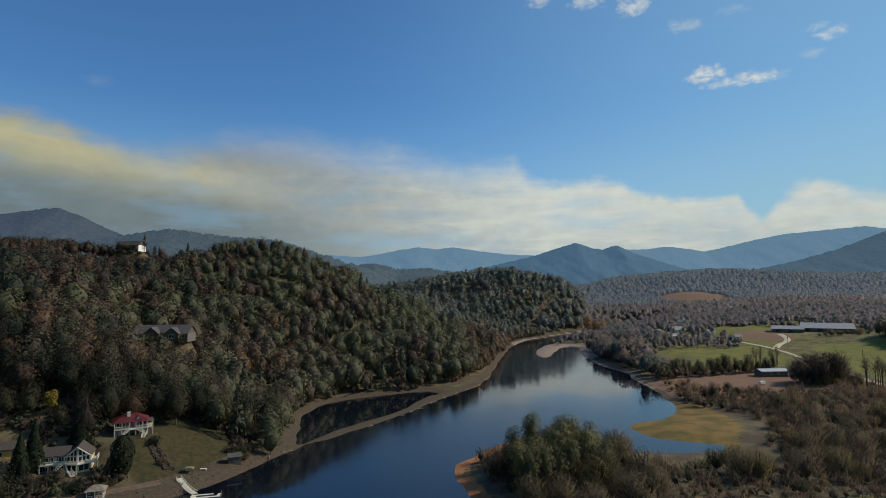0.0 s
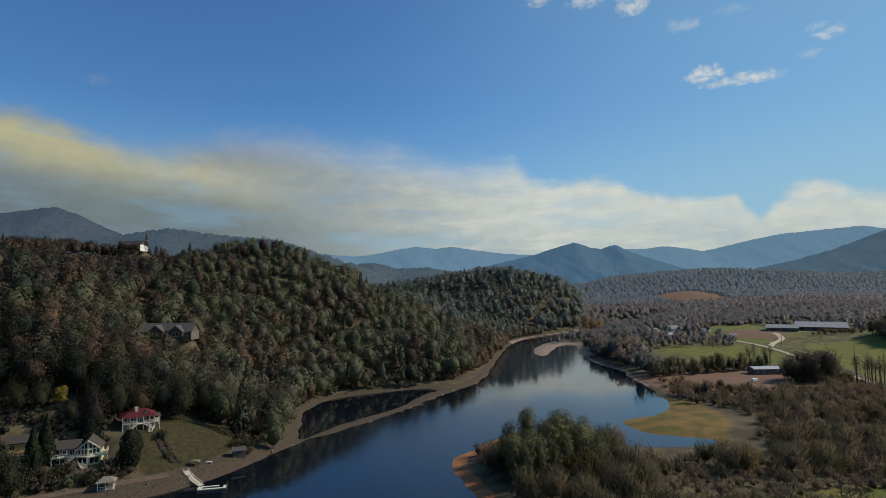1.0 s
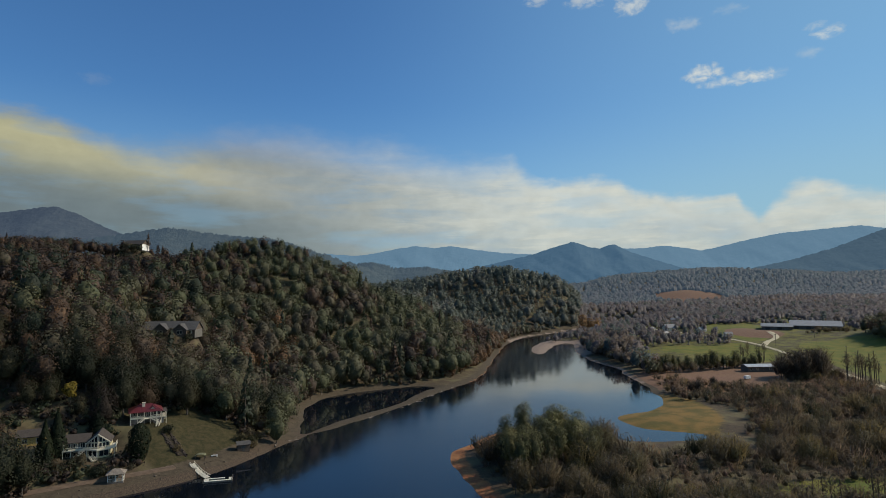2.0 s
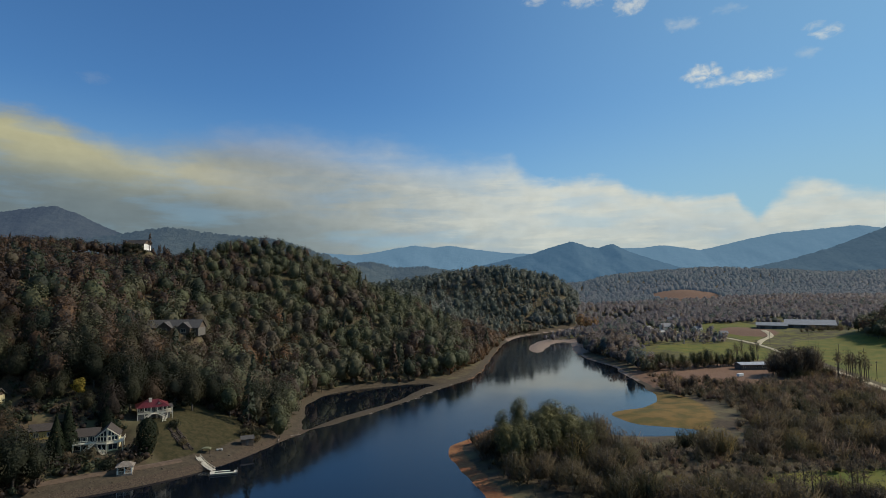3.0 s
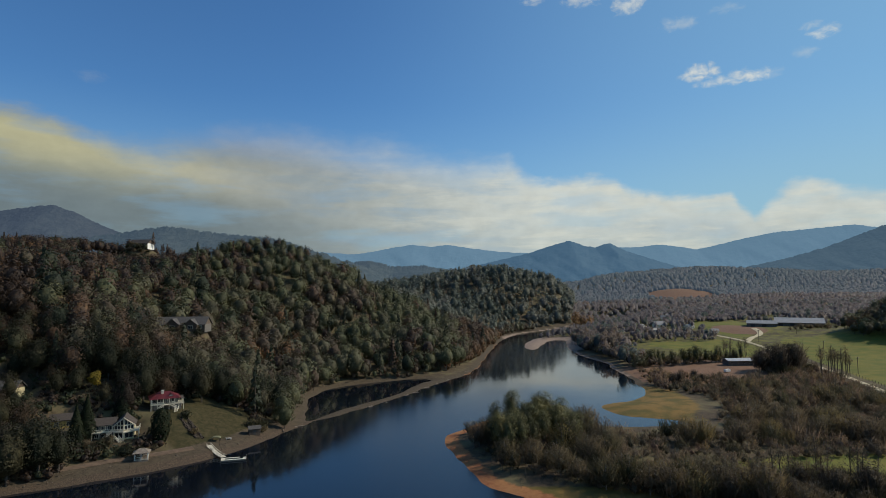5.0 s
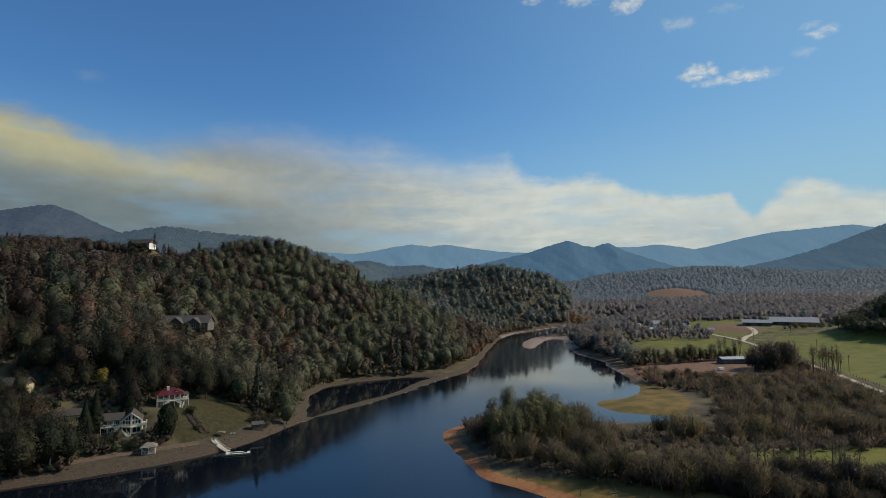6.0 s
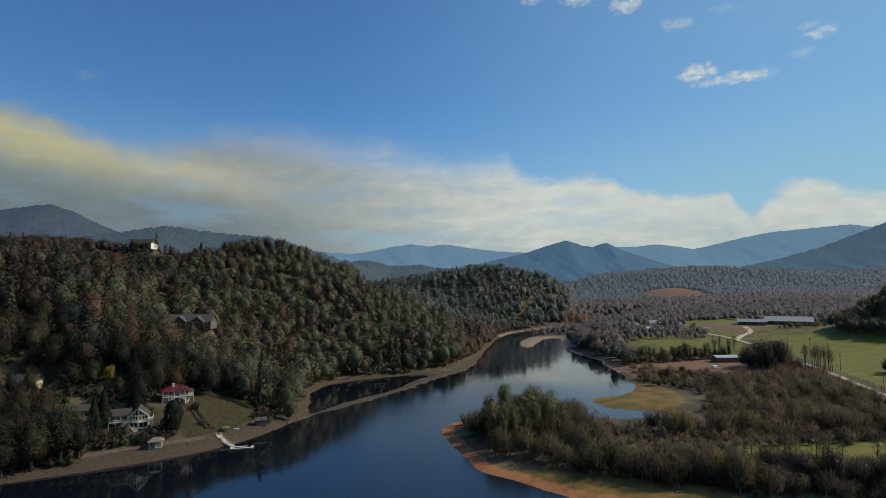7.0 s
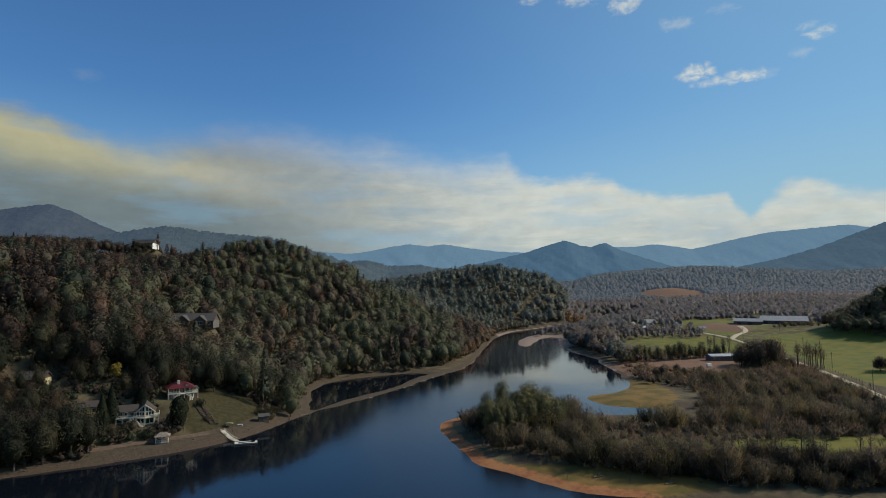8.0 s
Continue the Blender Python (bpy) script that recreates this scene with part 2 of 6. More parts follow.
def ground_fill(g):
    p = g.add("ShaderNodeNewGeometry").outputs["Position"]
    z = g.add("ShaderNodeSeparateXYZ", {0: g.add("ShaderNodeAttribute", attribute_name="zone").outputs["Color"]})
    grass, mud, soil = z.outputs
    z2 = g.add("ShaderNodeSeparateXYZ", {0: g.add("ShaderNodeAttribute", attribute_name="zone_b").outputs["Color"]})
    clay, ochre, stone = z2.outputs
    sand = g.add("ShaderNodeAttribute", attribute_name="zone_b").outputs["Alpha"]
    n0, n1, n2, n3 = g.noise(p, 0.02, 4.0), g.noise(p, 0.12, 5.0), g.noise(p, 0.7, 5.0, 0.65), g.noise(p, 3.0, 4.0, 0.7)
    speck = g.math("ADD", g.math("MULTIPLY", n2, 0.6), g.math("MULTIPLY", n3, 0.4))
    wob = g.math("MULTIPLY", g.math("SUBTRACT", g.math("ADD", g.math("MULTIPLY", n1, 0.5), g.math("MULTIPLY", n2, 0.5)), 0.5), 1.1)

    def on(mask):
        return g.step(g.math("ADD", mask, wob), 0.35, 0.65)
    litter = g.mix(g.step(speck, 0.3, 0.7), rgb((0.040, 0.031, 0.021)), rgb((0.09, 0.067, 0.044)))
    litter = g.mix(g.step(n1, 0.4, 0.65), litter, g.mix(speck, rgb((0.07, 0.07, 0.03)), rgb((0.15, 0.12, 0.07))))
    turf = g.mix(g.step(n1, 0.3, 0.7), rgb((0.082, 0.102, 0.015)), rgb((0.148, 0.134, 0.024)))
    turf = g.mix(g.math("MULTIPLY", g.step(speck, 0.45, 0.75), 0.5), turf, rgb((0.085, 0.09, 0.03)))
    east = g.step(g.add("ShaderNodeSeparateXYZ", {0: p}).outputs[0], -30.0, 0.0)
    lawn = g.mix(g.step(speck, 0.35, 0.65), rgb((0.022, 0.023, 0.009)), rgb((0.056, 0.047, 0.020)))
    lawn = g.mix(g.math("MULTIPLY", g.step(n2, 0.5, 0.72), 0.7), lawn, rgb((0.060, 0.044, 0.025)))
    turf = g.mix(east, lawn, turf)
    mudc = g.mix(g.step(speck, 0.3, 0.7), rgb((0.042, 0.033, 0.022)), rgb((0.090, 0.071, 0.048)))
    soilc = g.mix(g.step(speck, 0.3, 0.7), rgb((0.125, 0.072, 0.045)), rgb((0.205, 0.120, 0.078)))
    clayc = g.mix(g.step(g.math("ADD", g.math("MULTIPLY", n2, 0.5), g.math("MULTIPLY", n1, 0.5)), 0.35, 0.62), rgb((0.21, 0.075, 0.035)), rgb((0.30, 0.145, 0.06)))
    ochrec = g.mix(g.step(n1, 0.35, 0.65), rgb((0.088, 0.074, 0.020)), rgb((0.185, 0.115, 0.035)))
    stonec = g.mix(g.step(n3, 0.3, 0.7), rgb((0.034, 0.025, 0.018)), rgb((0.105, 0.077, 0.054)))
    c = g.mix(on(grass), litter, turf)
    c = g.mix(on(soil), c, soilc)
    c = g.mix(on(mud), c, mudc)
    c = g.mix(on(ochre), c, ochrec)
    c = g.mix(on(clay), c, clayc)
    c = g.mix(on(stone), c, stonec)
    c = g.mix(on(sand), c, g.mix(g.step(speck, 0.3, 0.7), rgb((0.165, 0.122, 0.096)), rgb((0.265, 0.205, 0.165))))
    return principled(g, c, 0.92, speck, 0.6, 0.25, **{"Specular IOR Level": 0.2})


def water_fill(g):
    p = g.add("ShaderNodeNewGeometry").outputs["Position"]
    s = g.add("ShaderNodeMapping", {"Vector": p, "Scale": (0.6, 0.25, 1.0)}).outputs[0]
    h = g.math("ADD", g.noise(s, 0.6, 3.0), g.math("MULTIPLY", g.noise(s, 0.05, 2.0), 1.5))
    yy = g.add("ShaderNodeSeparateXYZ", {0: p}).outputs[1]
    breeze = g.step(g.math("ADD", yy, g.math("MULTIPLY", g.math("SUBTRACT", g.noise(p, 0.015, 3.0), 0.5), 160.0)), 330.0, 190.0)
    xx = g.add("ShaderNodeSeparateXYZ", {0: p}).outputs[0]
    pond = g.step(g.math("SUBTRACT", g.math("SUBTRACT", xx, -41.0), g.math("MULTIPLY", g.math("SUBTRACT", yy, 202.0), 0.548)), -4.0, 4.0)
    rough = g.math("ADD", g.math("ADD", 0.025, g.math("MULTIPLY", g.step(yy, 260.0, 420.0), 0.085)), g.math("MULTIPLY", g.math("MULTIPLY", breeze, pond), g.math("ADD", 0.035, g.math("MULTIPLY", g.step(xx, -45.0, 0.0), 0.14))))
    return principled(g, rgb((0.004, 0.0065, 0.011)), rough, h, g.math("ADD", 0.045, g.math("MULTIPLY", g.step(yy, 280.0, 420.0), 0.2)), 0.3, **{"IOR": 1.43, "Specular IOR Level": 0.5})


M_ground, M_water = material("ground_cover", ground_fill), material("lake_water", water_fill)
M_white = plain("white_paint", (0.66, 0.66, 0.63), (0.80, 0.80, 0.77), 1.5, 0.5, 0.05)
# white paint with a dimmer, warmer light put into its colour
M_trim = plain("dimmed_warm_white_trim", (0.50, 0.46, 0.37), (0.64, 0.60, 0.49), 1.5, 0.6, 0.1)
# cream that carries warm sunlight in the wall colour itself
M_sunlit = plain("sunlit_tone_siding", (0.44, 0.40, 0.24), (0.54, 0.49, 0.31), 1.5, 0.6, 0.1)
M_siding = plain("pale_grey_siding", (0.085, 0.080, 0.070), (0.14, 0.132, 0.118), 1.2, 0.6, 0.1)
M_roof = plain("grey_shingles", (0.036, 0.029, 0.025), (0.064, 0.052, 0.044), 2.5, 0.9, 0.5)
M_roofdark = plain("dark_shingles", (0.045, 0.042, 0.042), (0.085, 0.08, 0.075), 2.5, 0.9, 0.5)
M_red = plain("red_metal_roof", (0.090, 0.014, 0.016), (0.130, 0.022, 0.024), 1.0, 0.45, 0.05)
M_yellowp = plain("yellow_siding", (0.46, 0.32, 0.10), (0.56, 0.40, 0.14), 1.5, 0.6, 0.1)
M_log = plain("brown_wood", (0.055, 0.040, 0.030), (0.115, 0.083, 0.06), 2.0, 0.8, 0.3)
M_oldwood = plain("old_dark_timber", (0.022, 0.016, 0.012), (0.052, 0.038, 0.028), 2.0, 0.9, 0.4)
M_olive = plain("olive_canvas", (0.10, 0.105, 0.055), (0.16, 0.16, 0.09), 1.5, 0.8, 0.1)
M_tin = plain("weathered_tin", (0.34, 0.35, 0.36), (0.50, 0.51, 0.52), 0.8, 0.45, 0.1, 0.3)
M_barnroof = plain("dull_metal_roof", (0.15, 0.155, 0.165), (0.21, 0.215, 0.225), 0.3, 0.6, 0.1)
M_dirt = plain("dirt_track", (0.075, 0.050, 0.033), (0.125, 0.086, 0.058), 0.7, 0.95, 0.3)
M_gravel = plain("gravel_road", (0.36, 0.31, 0.20), (0.47, 0.41, 0.28), 0.5, 0.95, 0.2)
M_stone = plain("rock", (0.042, 0.033, 0.026), (0.110, 0.087, 0.066), 0.6, 0.9, 0.5)
M_drift = plain("driftwood", (0.12, 0.10, 0.08), (0.24, 0.205, 0.17), 2.0, 0.9, 0.4)


def glass_fill(g):
    return principled(g, rgb((0.015, 0.018, 0.022)), 0.06)


M_glass = material("window_glass", glass_fill)


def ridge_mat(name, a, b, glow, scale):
    """Wooded mountains far away; their blue haze is put in as emission and tint."""
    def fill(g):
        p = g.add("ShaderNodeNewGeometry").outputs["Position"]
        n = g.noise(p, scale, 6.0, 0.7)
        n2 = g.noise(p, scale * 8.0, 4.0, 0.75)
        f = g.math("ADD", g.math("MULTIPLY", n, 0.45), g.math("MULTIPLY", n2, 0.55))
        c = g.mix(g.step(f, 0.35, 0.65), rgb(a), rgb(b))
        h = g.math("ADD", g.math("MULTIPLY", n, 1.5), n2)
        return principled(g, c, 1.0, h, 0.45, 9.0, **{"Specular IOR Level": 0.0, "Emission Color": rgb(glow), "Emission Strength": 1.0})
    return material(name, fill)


# far leaves, with blue distance haze added as emission
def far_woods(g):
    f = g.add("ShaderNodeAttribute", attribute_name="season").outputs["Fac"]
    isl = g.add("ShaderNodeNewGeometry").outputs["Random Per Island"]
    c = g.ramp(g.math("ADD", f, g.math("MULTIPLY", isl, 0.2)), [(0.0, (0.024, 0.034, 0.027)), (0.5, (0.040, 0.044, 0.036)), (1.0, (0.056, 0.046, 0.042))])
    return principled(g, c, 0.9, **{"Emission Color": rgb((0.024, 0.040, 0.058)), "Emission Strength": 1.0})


B_woods = material("far_haze_glow_leaves", far_woods)

# ---- the lie of the land ----
# shores of the water, as bends of smooth curves
SHORE_LEFT = [(-520, -900), (-330, -300), (-230, -40), (-160, 70), (-126, 106), (-106, 119), (-90, 128.6), (-77.6, 137), (-65, 149.5), (-60.6, 159), (-54.6, 171),
              (-50.2, 184.5), (-45, 197), (-40.7, 202), (-29.6, 219.6), (-18.5, 238.7), (-5.8, 266), (9.7, 295), (24.6, 328), (35.8, 389), (50, 464), (64, 530),
              (86, 591), (119, 638), (154, 683), (230, 750)]
SHORE_RIGHT = [(236, 735), (190, 678), (148, 621), (128, 592), (112, 568), (97, 542), (84, 508), (75.5, 468), (76.5, 441), (83, 452), (92.5, 479), (101, 505), (110, 522), (121, 527), (117, 498),
               (109, 455), (106.5, 414), (108, 383), (112, 360), (109, 331), (107.5, 304.5), (105, 276), (101.5, 254), (93.5, 238), (86, 231), (79, 227.5), (71, 222.5)]
SHORE_POINT = [(70, 215), (74, 203), (85, 196), (93, 191), (84, 184.5), (66, 184.5), (50, 199), (38, 205), (29, 203), (18.5, 193.5), (10.5, 183), (6, 174.5), (4.2, 165), (5.8, 156), (8.6, 143),
               (12.0, 132.5), (14.8, 122), (19.3, 115.8), (25, 110.6), (31, 105), (36, 100.2), (42, 97.2), (51, 95.2), (73, 92), (110, 84), (170, 66), (270, 20), (420, -200), (560, -900)]
POND = [(-49.5, 207), (-55.5, 239), (-53.7, 263), (-43, 279), (-26, 290.5), (-9, 299), (-1, 292), (-6.5, 284), (-17, 254), (-31, 229), (-41, 212), (-45, 199), (-48, 199)]
INNER = [(-520, -900), (-330, -300), (-230, -40), (-160, 70), (-126, 106), (-106, 119), (-90, 128.6), (-77.6, 137), (-65, 149.5), (-60.6, 159), (-54.6, 171), (-51, 184.5),
         (-52, 205), (-57, 239), (-55, 264), (-44, 281), (-26, 293), (-6, 304), (12, 322), (26, 360), (34, 400), (48, 464), (62, 530), (84, 595), (119, 645), (154, 690)]


def curve(points, closed=False, n=5):
    """A smooth line through the bends."""
    p = np.array(points, float)
    q = np.vstack([p[-1], p, p[0], p[1]]) if closed else np.vstack([2 * p[0] - p[1], p, 2 * p[-1] - p[-2]])
    out = []
    for i in range(len(q) - 3):
        a, b, c, d = q[i:i + 4]
        for t in np.linspace(0, 1, n, endpoint=False):
            out.append(0.5 * (2 * b + (c - a) * t + (2 * a - 5 * b + 4 * c - d) * t * t + (3 * b - a - 3 * c + d) * t ** 3))
    if not closed:
        out.append(p[-1])
    return np.array(out)


RIVER = curve(SHORE_LEFT + SHORE_RIGHT + SHORE_POINT, True, 4)
PONDC = curve(POND, True, 4)
INNERC = curve(INNER, False, 4)


def away(px, py, line, closed):
    """Distance of points from a line; inside a closed one it is negative."""
    best = np.full(px.shape, 1e9)
    inside = np.zeros(px.shape, bool)
    n = len(line)
    for i in range(n if closed else n - 1):
        (ax, ay), (bx, by) = line[i], line[(i + 1) % n]
        ex, ey = bx - ax, by - ay
        t = np.clip(((px - ax) * ex + (py - ay) * ey) / (ex * ex + ey * ey + 1e-9), 0, 1)
        best = np.minimum(best, (px - ax - t * ex) ** 2 + (py - ay - t * ey) ** 2)
        if closed and ay != by:
            cross = ((ay > py) != (by > py)) & (px < ax + (py - ay) / (by - ay) * ex)
            inside ^= cross
    return np.where(inside, -1, 1) * np.sqrt(best)


def wave(x, y, s, seed=0.0):
    """Cheap smooth noise, about -1 to 1."""
    a = x / s + seed * 1.7
    b = y / s - seed * 2.3
    return (np.sin(a * 1.3 + 1.7 * np.sin(b * 0.9 + seed)) + np.sin(b * 1.7 + 1.3 * np.sin(a * 1.1 + 2 * seed)) + np.sin((a + b) * 2.3 + seed) * 0.6 + np.sin((a - b) * 3.1 + 1.9 * np.sin(a * 2.1)) * 0.4) / 3.0


def soft(x, lo, hi):
    t = np.clip((x - lo) / (hi - lo), 0, 1)
    return t * t * (3 - 2 * t)


RIDGE = [(-460, 330, 64), (-400, 380, 75), (-325, 440, 82), (-285, 450, 80), (-238, 452, 76), (-172, 400, 61), (-178, 328, 59), (-150, 300, 55), (-226, 420, 69), (-275, 340, 62), (-340, 350, 64), (-118, 385, 87), (-88, 402, 82), (-62, 430, 60), (-28, 484, 34), (18, 490, 17), (46, 500, 5)]
PADS = [(-94, 152.5, 6.1, 7.0), (-88, 171, 10.9, 6.5), (-115, 247, 31.5, 10.5), (-238, 454, 83.5, 10.0), (-111, 153, 9.0, 5.0), (-134, 160, 16.5, 7.0),
        (181, 325, 2.6, 14.0), (316, 508, 13.0, 50.0)]


def shore_gap(x, y):
    x2, y2 = x + 1.2 * wave(x, y, 9.0, 3.0), y + 1.2 * wave(x, y, 8.0, 5.0)
    return np.minimum(away(x2, y2, RIVER, True), away(x2, y2, PONDC, True))


def side_left(x, y):
    return x < np.interp(y, INNERC[:, 1], INNERC[:, 0])


def land(x, y):
    """Height of the ground."""
    x, y = np.asarray(x, float), np.asarray(y, float)
    d = shore_gap(x, y)
    left = side_left(x, y)
    di = np.where(left, away(x, y, INNERC, False), 0.0)
    flat = np.interp(d, [-60, -10, 0, 4, 12, 50], [-6, -2, 0, 0.55, 1.3, 2.2])
    rise = np.interp(di, [0, 4, 9, 16, 24, 40, 72, 130, 400], [0, 1.7, 2.6, 5.8, 9, 14, 32, 68, 205])
    wsum = zsum = 0
    for rx, ry, rz in RIDGE:
        w = 1.0 / ((x - rx) ** 2 + (y - ry) ** 2 + 300.0) ** 2
        wsum, zsum = wsum + w, zsum + w * rz
    cap = zsum / wsum
    k = 9.0
    hh = np.clip(0.5 + 0.5 * (cap - rise) / k, 0, 1)
    hill = cap * (1 - hh) + rise * hh - k * hh * (1 - hh)
    hill = np.maximum(hill, 0) + wave(x, y, 30.0, 1.0) * 2.0 * soft(di, 25, 80)
    hill = hill * (1 - soft(y, 560, 800))
    lhs = np.where(left, hill + np.minimum(flat, 1.0) * soft(-di, -6, 0), flat)
    # rounded wooded hill up the river
    hump = np.interp(x * 800 / np.maximum(y, 500), [-260, -150, -50, 25, 60, 90, 125, 142, 162, 178, 187, 197], [10, 20, 30, 44, 49, 49, 43, 39, 31, 21, 11, 0])
    hump = hump * soft(y, 668, 800) * (1 - 0.75 * soft(y, 880, 1150))
    # valley floor to the right
    far = soft(d, 0, 60) * np.where(left, soft(y, 600, 780), 1.0)
    vale = 0.034 * np.maximum(x - 185, 0) * soft(x, 185, 260) * (1 - 0.6 * soft(x, 500, 900)) + 0.03 * np.maximum(y - 330, 0) * (1 - soft(y, 1100, 1500) * 0.4)
    vale = np.minimum(vale, 46) + wave(x, y, 70.0, 2.0) * 1.2 * soft(y, 250, 500)
    knoll = 41 * np.exp(-((x - 388) / 52) ** 2 - ((y - 405) / 45) ** 2)
    rim = 48 * soft(y, 1050, 1420) * soft(x, 150, 480) + 12 * wave(x, y, 170.0, 4.0) * soft(y, 1050, 1400)
    red = 15 * np.exp(-((x - 420) / 70) ** 2 - ((y - 1000) / 75) ** 2)
    z = lhs + far * (vale + knoll + rim + red) * (1 - soft(y, 1450, 1750)) + hump * soft(d, 0, 40)
    z = z + np.where(d > 3, wave(x, y, 5.0, 6.0) * 0.12, 0)
    z = np.where((d > 6) & ~left, np.maximum(z, 0.5), z)
    for px, py, pz, pr in PADS:
        w = soft(-np.hypot(x - px, y - py), -pr * 1.6, -pr * 0.8)
        z = z * (1 - w) + pz * w
    return z


def grow(lo, hi, step, far, rate):
    """Grid lines: even between lo and hi, wider and wider beyond."""
    mid = list(np.arange(lo, hi + step / 2, step))
    a, s = [lo], step
    while a[-1] > far[0]:
        s *= rate
        a.append(a[-1] - s)
    b, s = [mid[-1]], step
    while b[-1] < far[1]:
        s *= rate
        b.append(b[-1] + s)
    return np.array(a[:0:-1] + mid + b[1:])


def sheet(name, gx, gy, z, mat):
    me = bpy.data.meshes.new(name)
    nx, ny = len(gx), len(gy)
    X, Y = np.meshgrid(gx, gy)
    co = np.stack([X, Y, z], -1).reshape(-1, 3)
    i = np.arange(nx * ny).reshape(ny, nx)
    q = np.stack([i[:-1, :-1], i[:-1, 1:], i[1:, 1:], i[1:, :-1]], -1).reshape(-1, 4)
    fill_mesh(me, co, q)
    me.materials.append(mat)
    me.polygons.foreach_set("use_smooth", np.ones(len(q), bool))
    return new(name, me)


def fill_mesh(me, co, quads):
    me.vertices.add(len(co))
    me.vertices.foreach_set("co", co.astype(np.float32).ravel())
    me.loops.add(quads.size)
    me.loops.foreach_set("vertex_index", quads.astype(np.int32).ravel())
    me.polygons.add(len(quads))
    me.polygons.foreach_set("loop_start", np.arange(0, quads.size, quads.shape[1], dtype=np.int32))
    me.update(calc_edges=True)


GX = grow(-130, 215, 2.6, (-4800, 4800), 1.05)
GY = grow(88, 300, 2.6, (-1500, 4900), 1.04)
XX, YY = np.meshgrid(GX, GY)
ZZ = land(XX, YY)
ground = tagged(sheet("ground", GX, GY, ZZ, M_ground), "hilly valley ground of leaf litter, grass, clay and gravel", "ground", kind="structure")


def oval(x, y, cx, cy, rx, ry, turn=0.0):
    c, s = math.cos(radians(turn)), math.sin(radians(turn))
    u, v = (x - cx) * c + (y - cy) * s, -(x - cx) * s + (y - cy) * c
    return np.clip(1.6 - np.hypot(u / rx, v / ry), 0, 1) / 0.6


FIELDS = [[(160, 415), (182, 390), (199, 369), (213, 361), (231, 393), (234, 440), (200, 430), (170, 433)],
          [(244, 446), (256, 451), (274, 481), (307, 559), (257, 582), (246, 520)],
          [(209, 222), (214, 255), (226, 298), (240, 360), (262, 420), (308, 430), (330, 300), (260, 160), (190, 165)]]


def field_gap(x, y):
    return np.minimum.reduce([away(x, y, np.array(f, float), True) for f in FIELDS])


def road_line(x, y):
    return away(x, y, ROADC, False)


ROADC = curve([(164, 130), (184, 182), (196, 217.7), (207.6, 255), (220.4, 303), (231, 362), (238, 415), (237, 461), (226, 520), (198, 610)], False, 5)
LANEC = curve([(238, 420), (249, 436), (258, 447), (271, 461), (277, 482)], False, 5)


def paint_ground():
    x, y = XX, YY
    d = shore_gap(x, y)
    left = away(x, y, curve(SHORE_LEFT, False, 4), False) < away(x, y, curve(SHORE_RIGHT + SHORE_POINT, False, 4), False)
    one = np.zeros_like(x)
    grass, mud, soil, clay, ochre, stone = (one.copy() for _ in range(6))
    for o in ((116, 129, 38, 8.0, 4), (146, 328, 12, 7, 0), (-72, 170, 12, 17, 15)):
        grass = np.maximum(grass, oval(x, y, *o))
    grass = np.maximum(grass, soft(-field_gap(x, y), -4, 4))
    grass = np.maximum(grass, 0.5 * soft(y, 335, 370) * soft(x, 100, 130) * (~left) * (d > 14))
    grass = np.where(left & (d < 8), 0, grass)
    mud = np.where(left, soft(-d, np.where(y > 205, -7, -11), np.where(y > 205, -3, -6)), soft(-d, -5, -2) * 0.8)
    bar = (x > 60) & (x < 160) & (y > 430) & (y < 640) & (d < 16) & (~left)
    mud = np.where(bar, 0, np.where((x > 60) & (y > 430) & (d < 16), 1, mud))
    for o in ((158, 306, 45, 32, 10), (408, 955, 50, 66, 0), (268, 492, 14, 26, 0)):
        soil = np.maximum(soil, oval(x, y, *o))
    sand = np.where(bar, 0.9, 0.0)
    sand = np.where((~left) & (y > 300) & (y < 430) & (x < 135), 0.55 * soft(-d, -6, -2), sand)
    sand = np.where((y > 540) & (y < 720), 0.7 * soft(-d, -8, -3), sand)
    sand = np.where(left & (y > 200) & (y < 330), 0.26 * soft(-d, -5, -1), sand)
    clay = soft(-d, -6.5, -3) * (~left) * (y < 215) * soft(-x, -70, -40)
    clay = np.maximum(clay, np.where(left & (x > 5) & (y > 310) & (y < 520), soft(-d, -3, -0.5), 0) * 0.5)
    ochre = np.maximum(oval(x, y, 90, 227, 16, 34, -12), oval(x, y, 34, 108, 30, 8, -12) * 0.9) * (~left)
    ochre = np.maximum(ochre, np.where(left & (y > 205), 0.25 * soft(-d, -9, -3), 0))
    stone = np.where(left & (y < 200), soft(-d, -4.5, -1.5) * 0.72, 0)
    ok = d > -2
    for nm, chans in (("zone", (grass, mud, soil, one)), ("zone_b", (clay, ochre, stone, sand))):
        at = ground.data.color_attributes.new(nm, "FLOAT_COLOR", "POINT")
        at.data.foreach_set("color", np.stack([c * ok for c in chans], -1).astype(np.float32).ravel())


paint_ground()
wx = np.linspace(-900, 900, 40)
wy = np.linspace(-900, 900, 40)
water = tagged(sheet("water", wx, wy, np.zeros((40, 40)), M_water), "calm blue lake water reflecting sky and wooded banks", "water", kind="structure")


